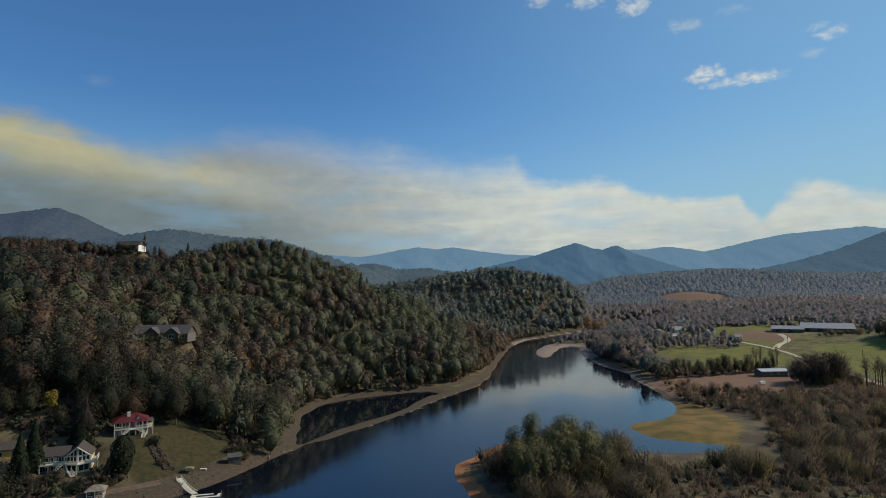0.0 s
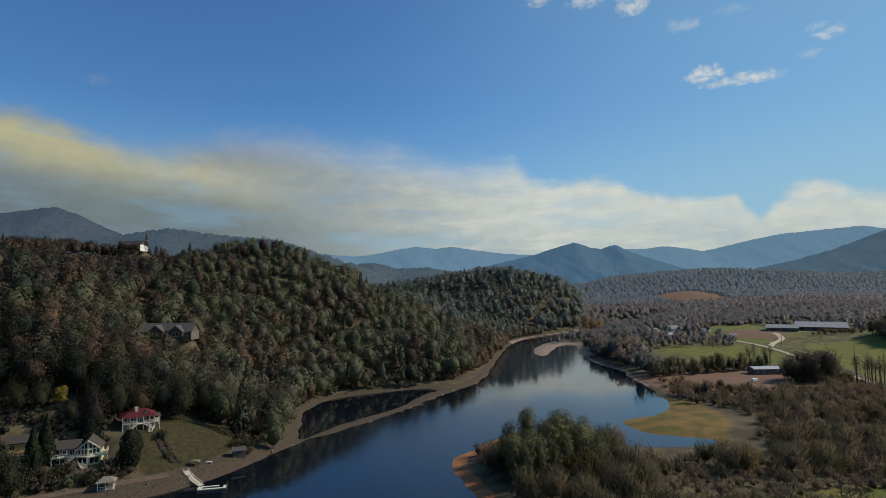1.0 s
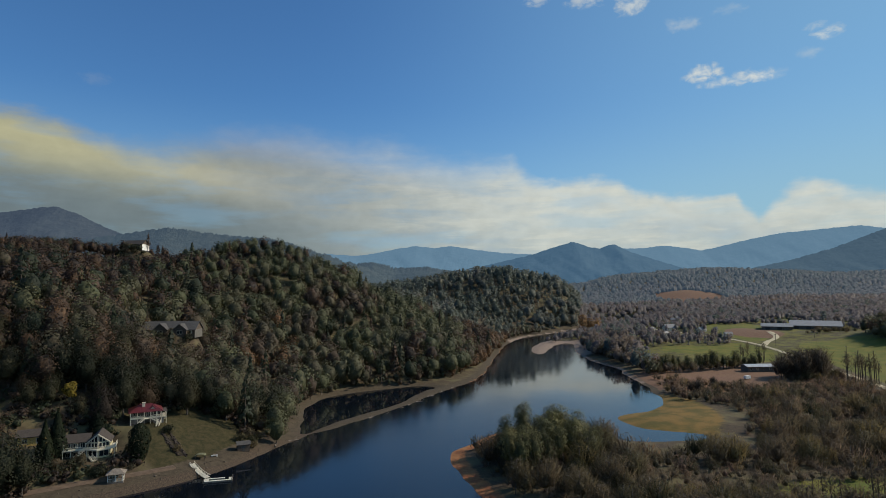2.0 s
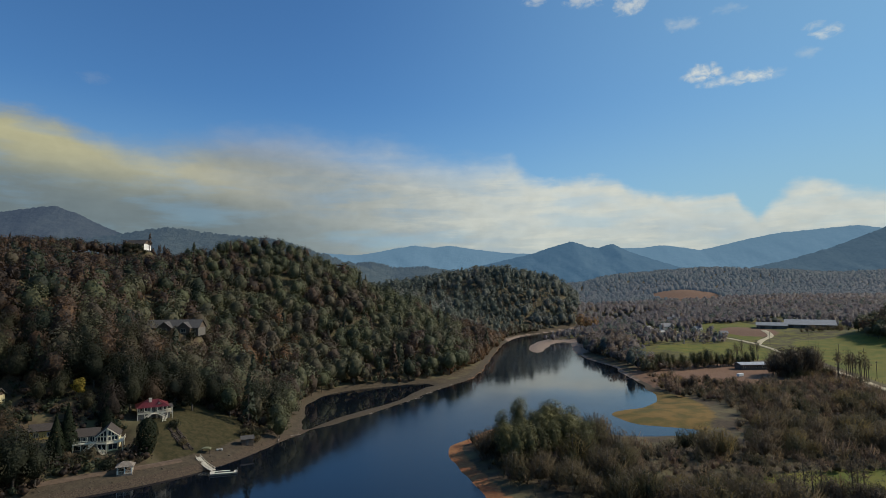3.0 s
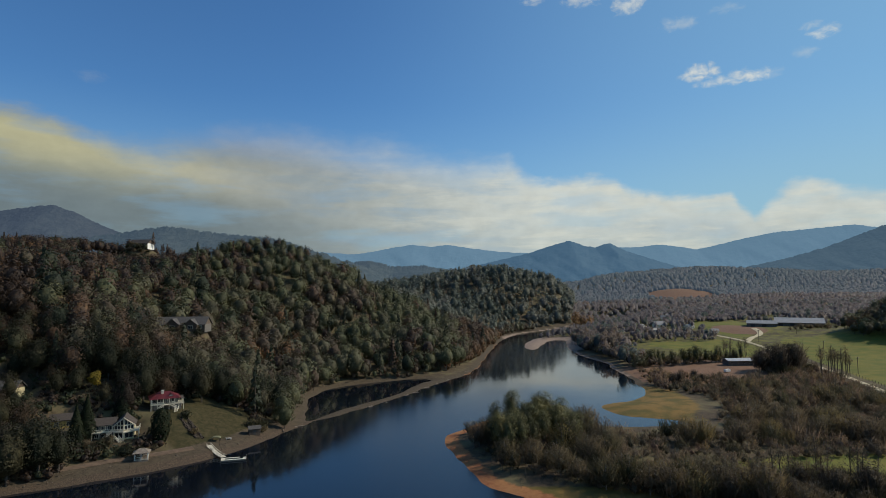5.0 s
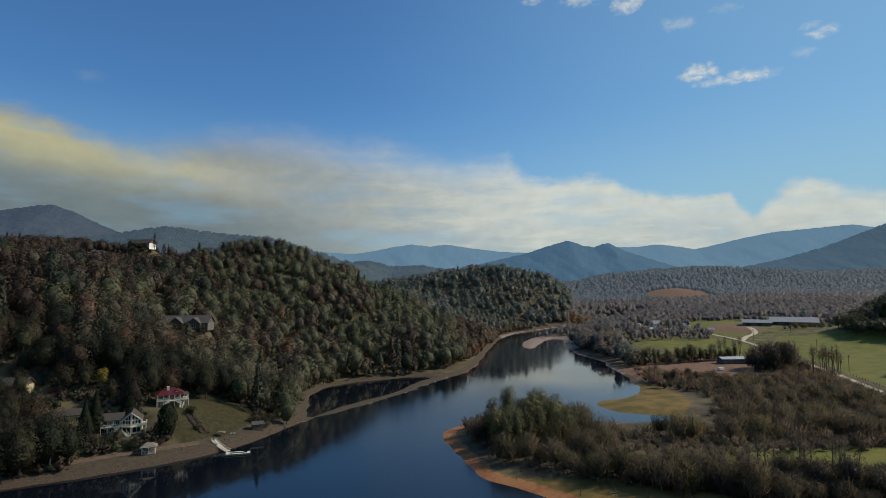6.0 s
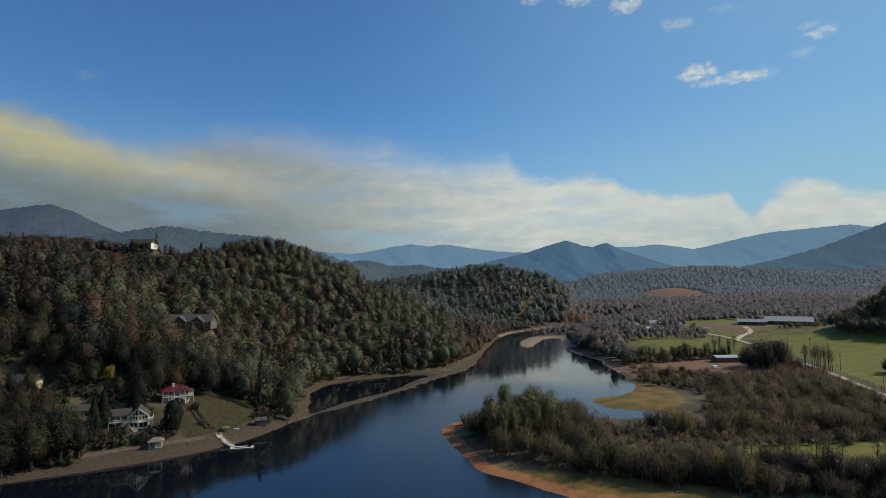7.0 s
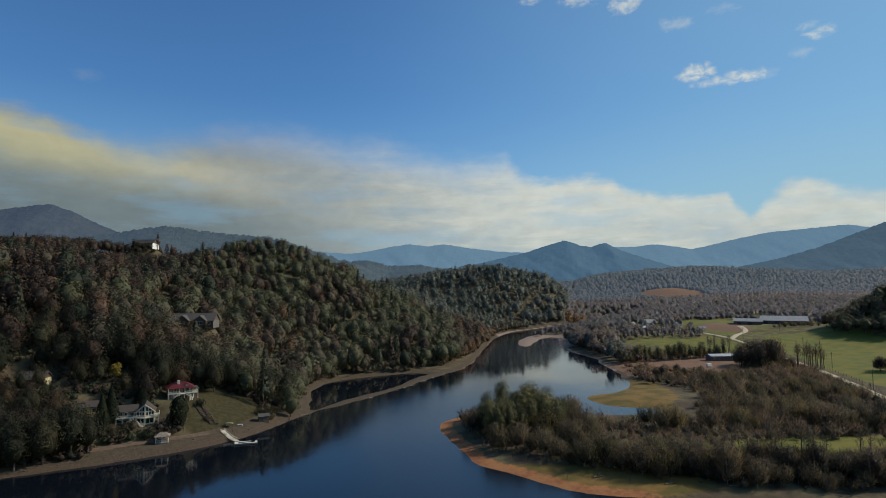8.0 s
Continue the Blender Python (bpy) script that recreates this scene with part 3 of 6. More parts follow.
def ribbon(name, line, width, mat, lift=0.12):
    """A road that lies on the ground."""
    p = curve(line, False, 6) if isinstance(line, list) else line
    t = np.gradient(p, axis=0)
    nrm = np.stack([-t[:, 1], t[:, 0]], -1) / np.hypot(t[:, 0], t[:, 1])[:, None]
    offs = np.linspace(-0.5, 0.5, 5) * width
    g = p[:, None] + nrm[:, None] * offs[None, :, None]
    z = land(g[..., 0], g[..., 1])
    z = z.mean(1, keepdims=True) * 0.5 + z * 0.5 + lift
    z[:, 0] -= 0.3
    z[:, -1] -= 0.3
    co = np.concatenate([g, z[..., None]], -1).reshape(-1, 3)
    n, m = len(p), 5
    i = np.arange(n * m).reshape(n, m)
    q = np.stack([i[:-1, :-1], i[:-1, 1:], i[1:, 1:], i[1:, :-1]], -1).reshape(-1, 4)
    me = bpy.data.meshes.new(name)
    fill_mesh(me, co, q)
    me.materials.append(mat)
    return new(name, me)


tagged(ribbon("road", ROADC, 3.4, M_gravel, 0.45), "pale gravel country road running past fields", "road", kind="structure")
tagged(ribbon("lane", LANEC, 4.5, M_gravel, 0.3), "pale gravel lane leading to long farm buildings", "road", kind="structure")
tagged(ribbon("shore_track", [(-125, 116), (-106, 128), (-97, 134), (-87, 141), (-78, 147.5), (-72, 153)], 3.2, M_dirt, 0.2), "reddish dirt track along the lake shore", "road", kind="structure")


# mountains far away
def mountains(name, crest, y0, depth, mat, label, rough=8.0, fringe=0.0, seed=1.0):
    c = np.array(crest, float)
    n, m = 420, 22
    x = np.linspace(c[0, 0], c[-1, 0], n)
    k = np.interp(x, c[:, 0], c[:, 1])
    w = max(3, int(n / (len(c) * 5)))
    ker = np.hanning(w + 2)[1:-1]
    k = np.convolve(np.pad(k, w, mode="edge"), ker / ker.sum(), "same")[w:-w]
    v = np.linspace(0, 1, m)[:, None]
    span = (c[-1, 0] - c[0, 0])
    X = np.repeat(x[None], m, 0)
    Z = -30 + (k[None] + 30) * v ** 0.85
    bend = wave(X, Z * 2.0, span / 22.0, seed) + 0.6 * wave(X, Z, span / 60.0, seed + 2)
    Y = y0 - depth * (1 - v) + bend * depth * 0.045 * np.sin(v * math.pi)
    Z[-1] += wave(x, x * 0, span / 130.0, seed) * rough * 0.35
    if fringe:
        rnd = np.random.RandomState(int(seed * 10))
        Z[-1] += rnd.rand(n) * fringe
    i = np.arange(n * m).reshape(m, n)
    q = np.stack([i[:-1, :-1], i[:-1, 1:], i[1:, 1:], i[1:, :-1]], -1).reshape(-1, 4)
    me = bpy.data.meshes.new(name)
    fill_mesh(me, np.stack([X, Y, Z], -1).reshape(-1, 3), q)
    me.polygons.foreach_set("use_smooth", np.ones(len(q), bool))
    me.materials.append(mat)
    return tagged(new(name, me), label, "mountain", kind="structure")


# third colour of each: distance haze, given off by the slope as light
B_far = ridge_mat("far_haze_glow_forest", (0.030, 0.050, 0.070), (0.045, 0.065, 0.085), (0.098, 0.178, 0.250), 0.004)
B_peak = ridge_mat("peak_haze_glow_forest", (0.026, 0.042, 0.056), (0.042, 0.060, 0.072), (0.048, 0.100, 0.158), 0.004)
B_side = ridge_mat("side_haze_glow_forest", (0.026, 0.040, 0.048), (0.045, 0.060, 0.066), (0.050, 0.086, 0.122), 0.005)
B_mid = ridge_mat("mid_haze_glow_forest", (0.028, 0.038, 0.042), (0.048, 0.058, 0.058), (0.036, 0.050, 0.078), 0.005)
B_near = ridge_mat("near_haze_glow_forest", (0.030, 0.038, 0.030), (0.055, 0.062, 0.048), (0.040, 0.062, 0.092), 0.008)
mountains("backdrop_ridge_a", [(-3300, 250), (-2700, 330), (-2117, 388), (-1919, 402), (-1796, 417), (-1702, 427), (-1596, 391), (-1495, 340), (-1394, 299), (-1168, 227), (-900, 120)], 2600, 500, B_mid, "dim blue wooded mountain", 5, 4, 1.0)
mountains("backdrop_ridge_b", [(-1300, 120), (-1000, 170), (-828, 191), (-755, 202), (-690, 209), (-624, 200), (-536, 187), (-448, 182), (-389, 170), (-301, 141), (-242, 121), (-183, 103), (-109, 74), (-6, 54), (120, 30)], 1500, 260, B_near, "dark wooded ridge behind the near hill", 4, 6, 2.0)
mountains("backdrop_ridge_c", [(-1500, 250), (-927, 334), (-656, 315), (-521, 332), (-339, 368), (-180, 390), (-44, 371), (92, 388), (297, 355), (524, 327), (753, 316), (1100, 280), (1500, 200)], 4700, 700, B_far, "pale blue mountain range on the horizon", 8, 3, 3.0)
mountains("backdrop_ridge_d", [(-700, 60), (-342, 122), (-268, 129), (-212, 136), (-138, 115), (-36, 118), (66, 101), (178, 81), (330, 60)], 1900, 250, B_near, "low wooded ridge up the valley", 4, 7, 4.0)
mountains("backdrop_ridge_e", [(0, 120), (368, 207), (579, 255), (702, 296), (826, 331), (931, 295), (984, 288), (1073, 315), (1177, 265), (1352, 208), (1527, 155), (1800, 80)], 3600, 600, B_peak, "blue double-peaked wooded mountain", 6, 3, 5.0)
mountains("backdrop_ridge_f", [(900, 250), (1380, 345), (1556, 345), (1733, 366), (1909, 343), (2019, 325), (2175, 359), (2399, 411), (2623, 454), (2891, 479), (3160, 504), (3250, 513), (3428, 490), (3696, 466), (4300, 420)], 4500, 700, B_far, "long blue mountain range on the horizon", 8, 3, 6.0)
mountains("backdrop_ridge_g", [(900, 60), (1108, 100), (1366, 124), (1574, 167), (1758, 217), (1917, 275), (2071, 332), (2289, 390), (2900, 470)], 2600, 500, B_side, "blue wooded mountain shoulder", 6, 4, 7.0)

# ---- trees ----


def spray(points, normals, size, rnd, slim=1.0):
    """A small leaf spray (a bent quad) at each point, facing about along its normal."""
    n = len(points)
    nn = normals + rnd.normal(0, 0.2, (n, 3))
    nn /= np.linalg.norm(nn, axis=1)[:, None] + 1e-9
    a = np.cross(nn, rnd.normal(0, 1, (n, 3)))
    a /= np.linalg.norm(a, axis=1)[:, None] + 1e-9
    b = np.cross(nn, a)
    s = size * rnd.uniform(0.55, 1.35, (n, 1))
    r = rnd.uniform(0.6, 1.0, (n, 1)) * slim
    c = np.stack([points - a * s, points - b * s * r + nn * s * 0.2, points + a * s * rnd.uniform(0.7, 1.1, (n, 1)), points + b * s * r - nn * s * 0.15], 1)
    soft_n = normals / (np.linalg.norm(normals, axis=1)[:, None] + 1e-9) + rnd.normal(0, 0.13, (n, 3))
    soft_n /= np.linalg.norm(soft_n, axis=1)[:, None] + 1e-9
    return np.concatenate([c, np.repeat(soft_n[:, None], 4, 1)], -1).reshape(-1, 6)


def crown(n, width, low, high, leaf, seed, lobes=9, kind="round", slim=1.0):
    """Leaf sprays over the lobes of a crown; z from low to high."""
    rnd = np.random.RandomState(seed)
    h = high - low
    if kind == "cone":
        t = rnd.rand(n) ** 0.75
        ang = rnd.uniform(0, 2 * math.pi, n)
        rad = width * 0.5 * np.minimum(1.15 * (1 - (1 - t)), 0.9 + 0.2 * t) * (0.75 + 0.3 * rnd.rand(n)) * (1 - 0.25 * (t > 0.88))
        p = np.stack([np.cos(ang) * rad, np.sin(ang) * rad, high - t * h], 1)
        nrm = np.stack([np.cos(ang), np.sin(ang), np.full(n, 0.5)], 1)
        return spray(p, nrm, leaf, rnd)
    if kind == "egg":
        t = rnd.rand(n)
        ang = rnd.uniform(0, 2 * math.pi, n)
        prof = np.sin(np.pi * np.clip(t, 0.02, 1) ** 0.62 * 0.86) ** 0.75
        rad = width * 0.5 * prof * (0.85 + 0.12 * np.sin(ang * 5 + t * 17) + 0.1 * rnd.rand(n))
        p = np.stack([np.cos(ang) * rad, np.sin(ang) * rad, high - t * h], 1)
        nrm = np.stack([np.cos(ang), np.sin(ang), 0.9 - 1.0 * t], 1)
        return spray(p, nrm, leaf, rnd)
    cs = []
    for i in range(lobes):
        a = 2.399 * i + rnd.uniform(0, 0.8)
        v = (i + 0.5) / lobes
        r = width * 0.5 * (0.62 * math.sin(math.pi * (0.12 + 0.8 * v)) ** 0.8) * rnd.uniform(0.7, 1.1)
        cs.append((math.cos(a) * r, math.sin(a) * r, low + h * (0.2 + 0.62 * v), width * rnd.uniform(0.19, 0.3)))
    cs = np.array(cs)
    k = rnd.randint(0, lobes, n)
    dirs = rnd.normal(0, 1, (n, 3))
    dirs[:, 2] = dirs[:, 2] * 0.9 + 0.25
    dirs /= np.linalg.norm(dirs, axis=1)[:, None]
    rr = cs[k, 3:4] * (0.78 + 0.32 * rnd.rand(n, 1))
    p = cs[k, :3] + dirs * rr * np.array([1, 1, 0.85])
    p[:, 2] = np.clip(p[:, 2], low * 0.7, high * 1.02)
    out = p - np.array([0, 0, low + 0.4 * h])
    out /= np.linalg.norm(out, axis=1)[:, None] + 1e-9
    return spray(p, dirs * 0.6 + out * 0.6 + np.array([0, 0, 0.1]), leaf, rnd, slim)


def twigs(n, width, high, seed, thick=0.06):
    """Upright bare twigs fanning out of a shrub, as slim blades."""
    rnd = np.random.RandomState(seed + 70)
    a, r = rnd.uniform(0, 2 * math.pi, n), width * 0.5 * np.sqrt(rnd.rand(n)) * 0.8
    out = np.stack([np.cos(a), np.sin(a), np.zeros(n)], 1)
    base = out * r[:, None] + np.stack([np.zeros(n), np.zeros(n), high * rnd.uniform(0.15, 0.7, n) * (1 - 0.4 * (2 * r / width) ** 2)], 1)
    d = out * rnd.uniform(0.1, 0.8, (n, 1)) + np.array([0, 0, 1.0]) + rnd.normal(0, 0.15, (n, 3))
    tip = base + d * (high * rnd.uniform(0.16, 0.36, (n, 1)))
    side = np.cross(d, rnd.normal(0, 1, (n, 3)))
    side *= thick * rnd.uniform(0.7, 1.5, (n, 1)) / (np.linalg.norm(side, axis=1)[:, None] + 1e-9)
    c = np.stack([base - side, base + side, tip + side * 0.4, tip - side * 0.4], 1)
    nrm = out * 0.8 + np.array([0, 0, 0.6])
    nrm /= np.linalg.norm(nrm, axis=1)[:, None]
    return np.concatenate([c, np.repeat(nrm[:, None], 4, 1)], -1).reshape(-1, 6)


def core(width, low, high, seed, n=3, fill=0.8):
    """Closed, lumpy inner foliage of a crown, in n x n clumps a side."""
    rnd = np.random.RandomState(seed + 900)
    ks = rnd.normal(0, 2.2, (5, 3))
    ph = rnd.uniform(0, 6.28, 5)
    t = np.linspace(-1, 1, n + 1)
    out = []
    for ax in range(3):
        for sg in (-1, 1):
            for i in range(n):
                for j in range(n):
                    q = []
                    for a, b in ((i, j), (i + 1, j), (i + 1, j + 1), (i, j + 1)):
                        v = np.zeros(3)
                        v[ax], v[(ax + 1) % 3], v[(ax + 2) % 3] = sg, math.tan(t[a] * 0.785), math.tan(t[b] * 0.785)
                        q.append(v / np.linalg.norm(v))
                    out += q if sg > 0 else q[::-1]
    d = np.array(out)
    r = fill * (1 + 0.10 * np.sin(d @ ks.T + ph).sum(1))
    c = (low + high) / 2
    taper = 1 - 0.22 * np.clip(d[:, 2], 0, 1)
    co = np.stack([d[:, 0] * r * taper * width / 2, d[:, 1] * r * taper * width / 2, c + d[:, 2] * r * (high - low) / 2], 1)
    return np.concatenate([co, d], 1)


def stem(path, r0, r1, sides=5):
    """A tapered limb along a path, as quads."""
    p = np.array(path, float)
    n = len(p)
    t = np.gradient(p, axis=0)
    t /= np.linalg.norm(t, axis=1)[:, None] + 1e-9
    ref = np.where(np.abs(t[:, 2:3]) > 0.9, np.array([[1.0, 0, 0]]), np.array([[0, 0, 1.0]]))
    u = np.cross(t, ref)
    u /= np.linalg.norm(u, axis=1)[:, None] + 1e-9
    w = np.cross(t, u)
    rad = np.linspace(r0, r1, n)[:, None]
    rings = []
    for s in range(sides):
        a = 2 * math.pi * s / sides
        rings.append(p + (u * math.cos(a) + w * math.sin(a)) * rad)
    co = np.stack(rings, 1).reshape(-1, 3)
    i = np.arange(n * sides).reshape(n, sides)
    q = np.stack([i[:-1], np.roll(i[:-1], -1, 1), np.roll(i[1:], -1, 1), i[1:]], -1).reshape(-1, 4)
    return co, q


def limbs(height, spread, r, seed, count=7, low=0.35, twigs=0):
    """Trunk, limbs and twigs of a tree."""
    rnd = np.random.RandomState(seed)
    cos, qs, off = [], [], 0

    def put(path, a, b, sides):
        nonlocal off
        co, q = stem(path, a, b, sides)
        cos.append(co)
        qs.append(q + off)
        off += len(co)
    lean = rnd.uniform(-0.06, 0.06, 2) * height
    trunk = np.array([(lean[0] * t * t, lean[1] * t * t, height * t - 0.6 * (t == 0)) for t in (0, 0.25, 0.5, 0.75, 1.0)])
    put(trunk, r, r * 0.25, 6)
    for i in range(count):
        v = low + (0.95 - low) * (i + rnd.rand() * 0.6) / count
        base = np.array([lean[0] * v * v, lean[1] * v * v, height * v])
        a = 2.399 * i + rnd.uniform(0, 0.7)
        ln = spread * (1.1 - 0.6 * v) * rnd.uniform(0.7, 1.1)
        tip = base + np.array([math.cos(a) * ln, math.sin(a) * ln, ln * rnd.uniform(0.5, 1.0)])
        mid = (base + tip) / 2 + np.array([0, 0, -0.08 * ln])
        put([base, mid, tip], r * 0.45 * (1.1 - v), r * 0.09, 4)
        for j in range(twigs):
            s = rnd.uniform(0.35, 0.95)
            b2 = base * (1 - s) + tip * s
            d = rnd.normal(0, 1, 3) * 0.7 + (tip - base) / ln * 0.8 + np.array([0, 0, 0.5])
            put([b2, b2 + d * ln * 0.2, b2 + d * ln * 0.36 + rnd.normal(0, 0.05, 3) * ln], r * 0.12, r * 0.03, 3)
    return np.concatenate(cos), np.concatenate(qs)


def quads_of(co):
    return np.arange(len(co)).reshape(-1, 4)


def round_off(me, normals):
    """Soft shading over the leaves of a crown; a zero leaves a corner as it is."""
    me.polygons.foreach_set("use_smooth", np.ones(len(me.polygons), bool))
    me.normals_split_custom_set_from_vertices(normals.tolist())


def mesh_of(name, co, q, mat):
    me = bpy.data.meshes.new(name)
    fill_mesh(me, co, q)
    me.materials.append(mat)
    return me


def tree_thing(kind, crown_co, wood, leaf_mat, wood_mat, label, category, group):
    """One tree with its parts, to be copied."""
    root = tagged(new(kind), label, category, group)
    t = new("trunk", mesh_of("trunk", *wood, wood_mat))
    t.parent = root
    if crown_co is not None:
        me = mesh_of("crown", crown_co[:, :3], quads_of(crown_co), leaf_mat)
        round_off(me, crown_co[:, 3:])
        c = new("crown", me)
        c.parent = root
    return root


def stuff(name, templates, spots, mats, label, category, skyward=0.0):
    """Many plants in one mesh. templates: (leaf quads, wood). spots: x, y, z, size, turn, which, season."""
    cos, nos, qs, sea, mi, off = [], [], [], [], [], 0
    for x, y, z, s, a, w, f in spots:
        lf, wood = templates[int(w)]
        ca, sa = math.cos(a) * s, math.sin(a) * s
        rot = np.array([[ca, sa, 0], [-sa, ca, 0], [0, 0, s]])
        co = lf[:, :3] @ rot + (x, y, z)
        cos.append(co)
        nos.append(lf[:, 3:] @ rot / s * (1 - skyward) + (0, 0, skyward))
        q = quads_of(co)
        qs.append(q + off)
        sea.append(np.full(len(co), f))
        mi.append(np.zeros(len(q), np.int32))
        off += len(co)
        if wood is not None:
            cos.append(wood[0] @ rot + (x, y, z))
            nos.append(np.zeros_like(wood[0]))
            qs.append(wood[1] + off)
            sea.append(np.full(len(wood[0]), f))
            mi.append(np.ones(len(wood[1]), np.int32))
            off += len(wood[0])
    me = bpy.data.meshes.new(name)
    fill_mesh(me, np.concatenate(cos), np.concatenate(qs))
    at = me.attributes.new("season", "FLOAT", "POINT")
    at.data.foreach_set("value", np.concatenate(sea).astype(np.float32))
    for m in mats:
        me.materials.append(m)
    me.polygons.foreach_set("material_index", np.concatenate(mi))
    round_off(me, np.concatenate(nos))
    return tagged(new(name, me), label, category, kind="stuff")


def scatter(x0, x1, y0, y1, step, keep, rnd):
    """Jittered spots on the land; keep(x, y) says how likely each one is."""
    gx, gy = np.meshgrid(np.arange(x0, x1, step), np.arange(y0, y1, step))
    gx = gx.ravel() + rnd.uniform(-0.45, 0.45, gx.size) * step
    gy = gy.ravel() + rnd.uniform(-0.45, 0.45, gy.size) * step
    k = rnd.rand(gx.size) < keep(gx, gy)
    gx, gy = gx[k], gy[k]
    return gx, gy, land(gx, gy)


HOLES = [(-94, 152, 12), (-94, 141, 9), (-88, 171, 12), (-74, 170, 17), (-78, 160, 10), (-64, 160, 8), (-115, 248, 10), (-106, 251, 5), (-125, 247, 6), (-238, 456, 8), (-224, 440, 4), (-208, 441, 7), (-110, 169, 5), (-111, 153, 7), (-134, 160, 9), (-126, 150, 7),
         (-120, 152, 7), (-29, 486, 5), (-100, 166, 6)]


def clear_of(x, y, holes=HOLES):
    k = np.ones_like(x)
    for hx, hy, hr in holes:
        k *= np.hypot(x - hx, y - hy) > hr
    return k


# the long wooded hill
MIDS = [(np.concatenate([core(7.6, 0.6, 10.6, i, 3, 0.66), crown(250, 8.8, 0.8, 11.8, 0.38, 100 + i, 9)]), stem([(0, 0, -1.5), (0, 0.1, 7)], 0.2, 0.08, 4)) for i in range(8)]
NEARS = [(np.concatenate([core(7.6, 0.6, 10.6, i, 3, 0.66), crown(640, 9.0, 0.4, 11.8, 0.27, 150 + i, 10)]), stem([(0, 0, -1.5), (0, 0.1, 4), (0.1, 0, 8)], 0.22, 0.08, 5)) for i in range(5)]
MIDS += [(crown(120, 4.6, 1.5, 12.5, 0.5, 140 + i, 8, "cone"), stem([(0, 0, -1.5), (0, 0, 6), (0, 0, 13)], 0.2, 0.05, 4)) for i in range(2)]


def hill_keep(x, y):
    di = away(x, y, INNERC, False)
    k = side_left(x, y) & (di > 1.5 + 1.0 * wave(x, y, 12.0, 2.0)) & (y > 150) & (x > -370)
    crest = np.interp(x, [-460, -400, -320, -238, -175, -118, -62, -28, 18, 46], [345, 395, 455, 467, 415, 400, 445, 495, 500, 510])
    k &= (y < crest + 12) & ~((x < -118) & (y < 168)) & ~((x > -118) & (x < -52) & (y < 182))
    return k * clear_of(x, y) * 0.97


def season(x, y, z, rnd):
    """Greener on the upper right flank, browner in the hollows and by the houses."""
    f = 0.47 + 0.24 * wave(x, y, 45.0, 8.0) + 0.10 * wave(x, y, 14.0, 3.0)
    f -= 0.09 * soft(x, -150, -40) * soft(z, 8, 40)
    f -= 0.16 * soft(z, 40, 60) * soft(x, -190, -140)
    f += 0.22 * soft(-z, -45, -10) * soft(-x, 40, 90) + 0.10 * soft(-x, 120, 220)
    f += 0.42 * soft(x, 5, 30) * soft(y, 320, 380) * soft(-z, -22, -8)
    return np.clip(f + rnd.normal(0, 0.13, len(x)), 0, 1)


r1 = np.random.RandomState(11)
hx, hy, hz = scatter(-370, 70, 150, 540, 7.0, hill_keep, r1)
hf = season(hx, hy, hz, r1)
hs = r1.uniform(0.75, 1.55, len(hx))
hs = np.where(hz > 56, np.minimum(hs, 1.08), hs)
hs = np.where(np.hypot((hx + 224) / 40, (hy - 412) / 42) < 1, np.minimum(hs, 0.4), hs)
hs = np.where(np.hypot((hx + 112) / 19, (hy - 229) / 15) < 1, np.minimum(hs, 0.55), hs)
hw = np.where(r1.rand(len(hx)) < 0.1, r1.randint(8, 10, len(hx)), r1.randint(0, 8, len(hx)))
hf = np.where(hw >= 8, r1.rand(len(hx)) * 0.1, hf)
hw = np.where((hy - 0.35 * hx < 250) & (hw < 8), r1.randint(10, 15, len(hx)), hw)
# westwards ever more trees take near-black tones, shade put into leaf colour
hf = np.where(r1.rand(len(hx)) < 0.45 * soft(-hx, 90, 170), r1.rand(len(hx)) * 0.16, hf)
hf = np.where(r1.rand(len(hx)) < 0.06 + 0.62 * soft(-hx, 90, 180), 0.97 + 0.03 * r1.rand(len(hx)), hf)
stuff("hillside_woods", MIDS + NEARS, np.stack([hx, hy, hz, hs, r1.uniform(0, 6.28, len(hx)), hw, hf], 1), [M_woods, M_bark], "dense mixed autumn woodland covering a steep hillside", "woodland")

# woods up the river and over the valley
FARS = [(np.concatenate([core(7.4, 0.0, 9.4 + (i % 3) * 1.4, 40 + i, 2, 0.68), crown(80, 8.8, 0.2, 10.4 + (i % 3) * 1.5, 0.75, 200 + i, 8)]), None) for i in range(6)] + [(crown(60, 5.2, 0.5, 12.0, 0.85, 220 + i, 6, "cone"), None) for i in range(2)]


def behind_bend(x, y):
    """The rounded hill at the bend of the river."""
    return (x < 0.241 * y) & (y > 640) & (y < 1075)


def hump_keep(x, y):
    return (shore_gap(x, y) > 9) & (x < 0.241 * y) & ((y > 668) | side_left(x, y))


r2 = np.random.RandomState(12)
fx, fy, fz = scatter(-200, 260, 535, 1000, 9.6, hump_keep, r2)
ff = np.clip(0.40 + 0.2 * wave(fx, fy, 40.0, 1.0) + r2.normal(0, 0.1, len(fx)), 0, 1)
fs = np.where((fy < 665) & (fx > 15), r2.uniform(0.6, 0.95, len(fx)), r2.uniform(0.85, 1.75, len(fx)))
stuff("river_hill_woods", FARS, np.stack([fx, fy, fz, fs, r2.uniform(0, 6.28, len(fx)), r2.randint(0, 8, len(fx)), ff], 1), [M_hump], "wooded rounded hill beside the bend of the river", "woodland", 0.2)


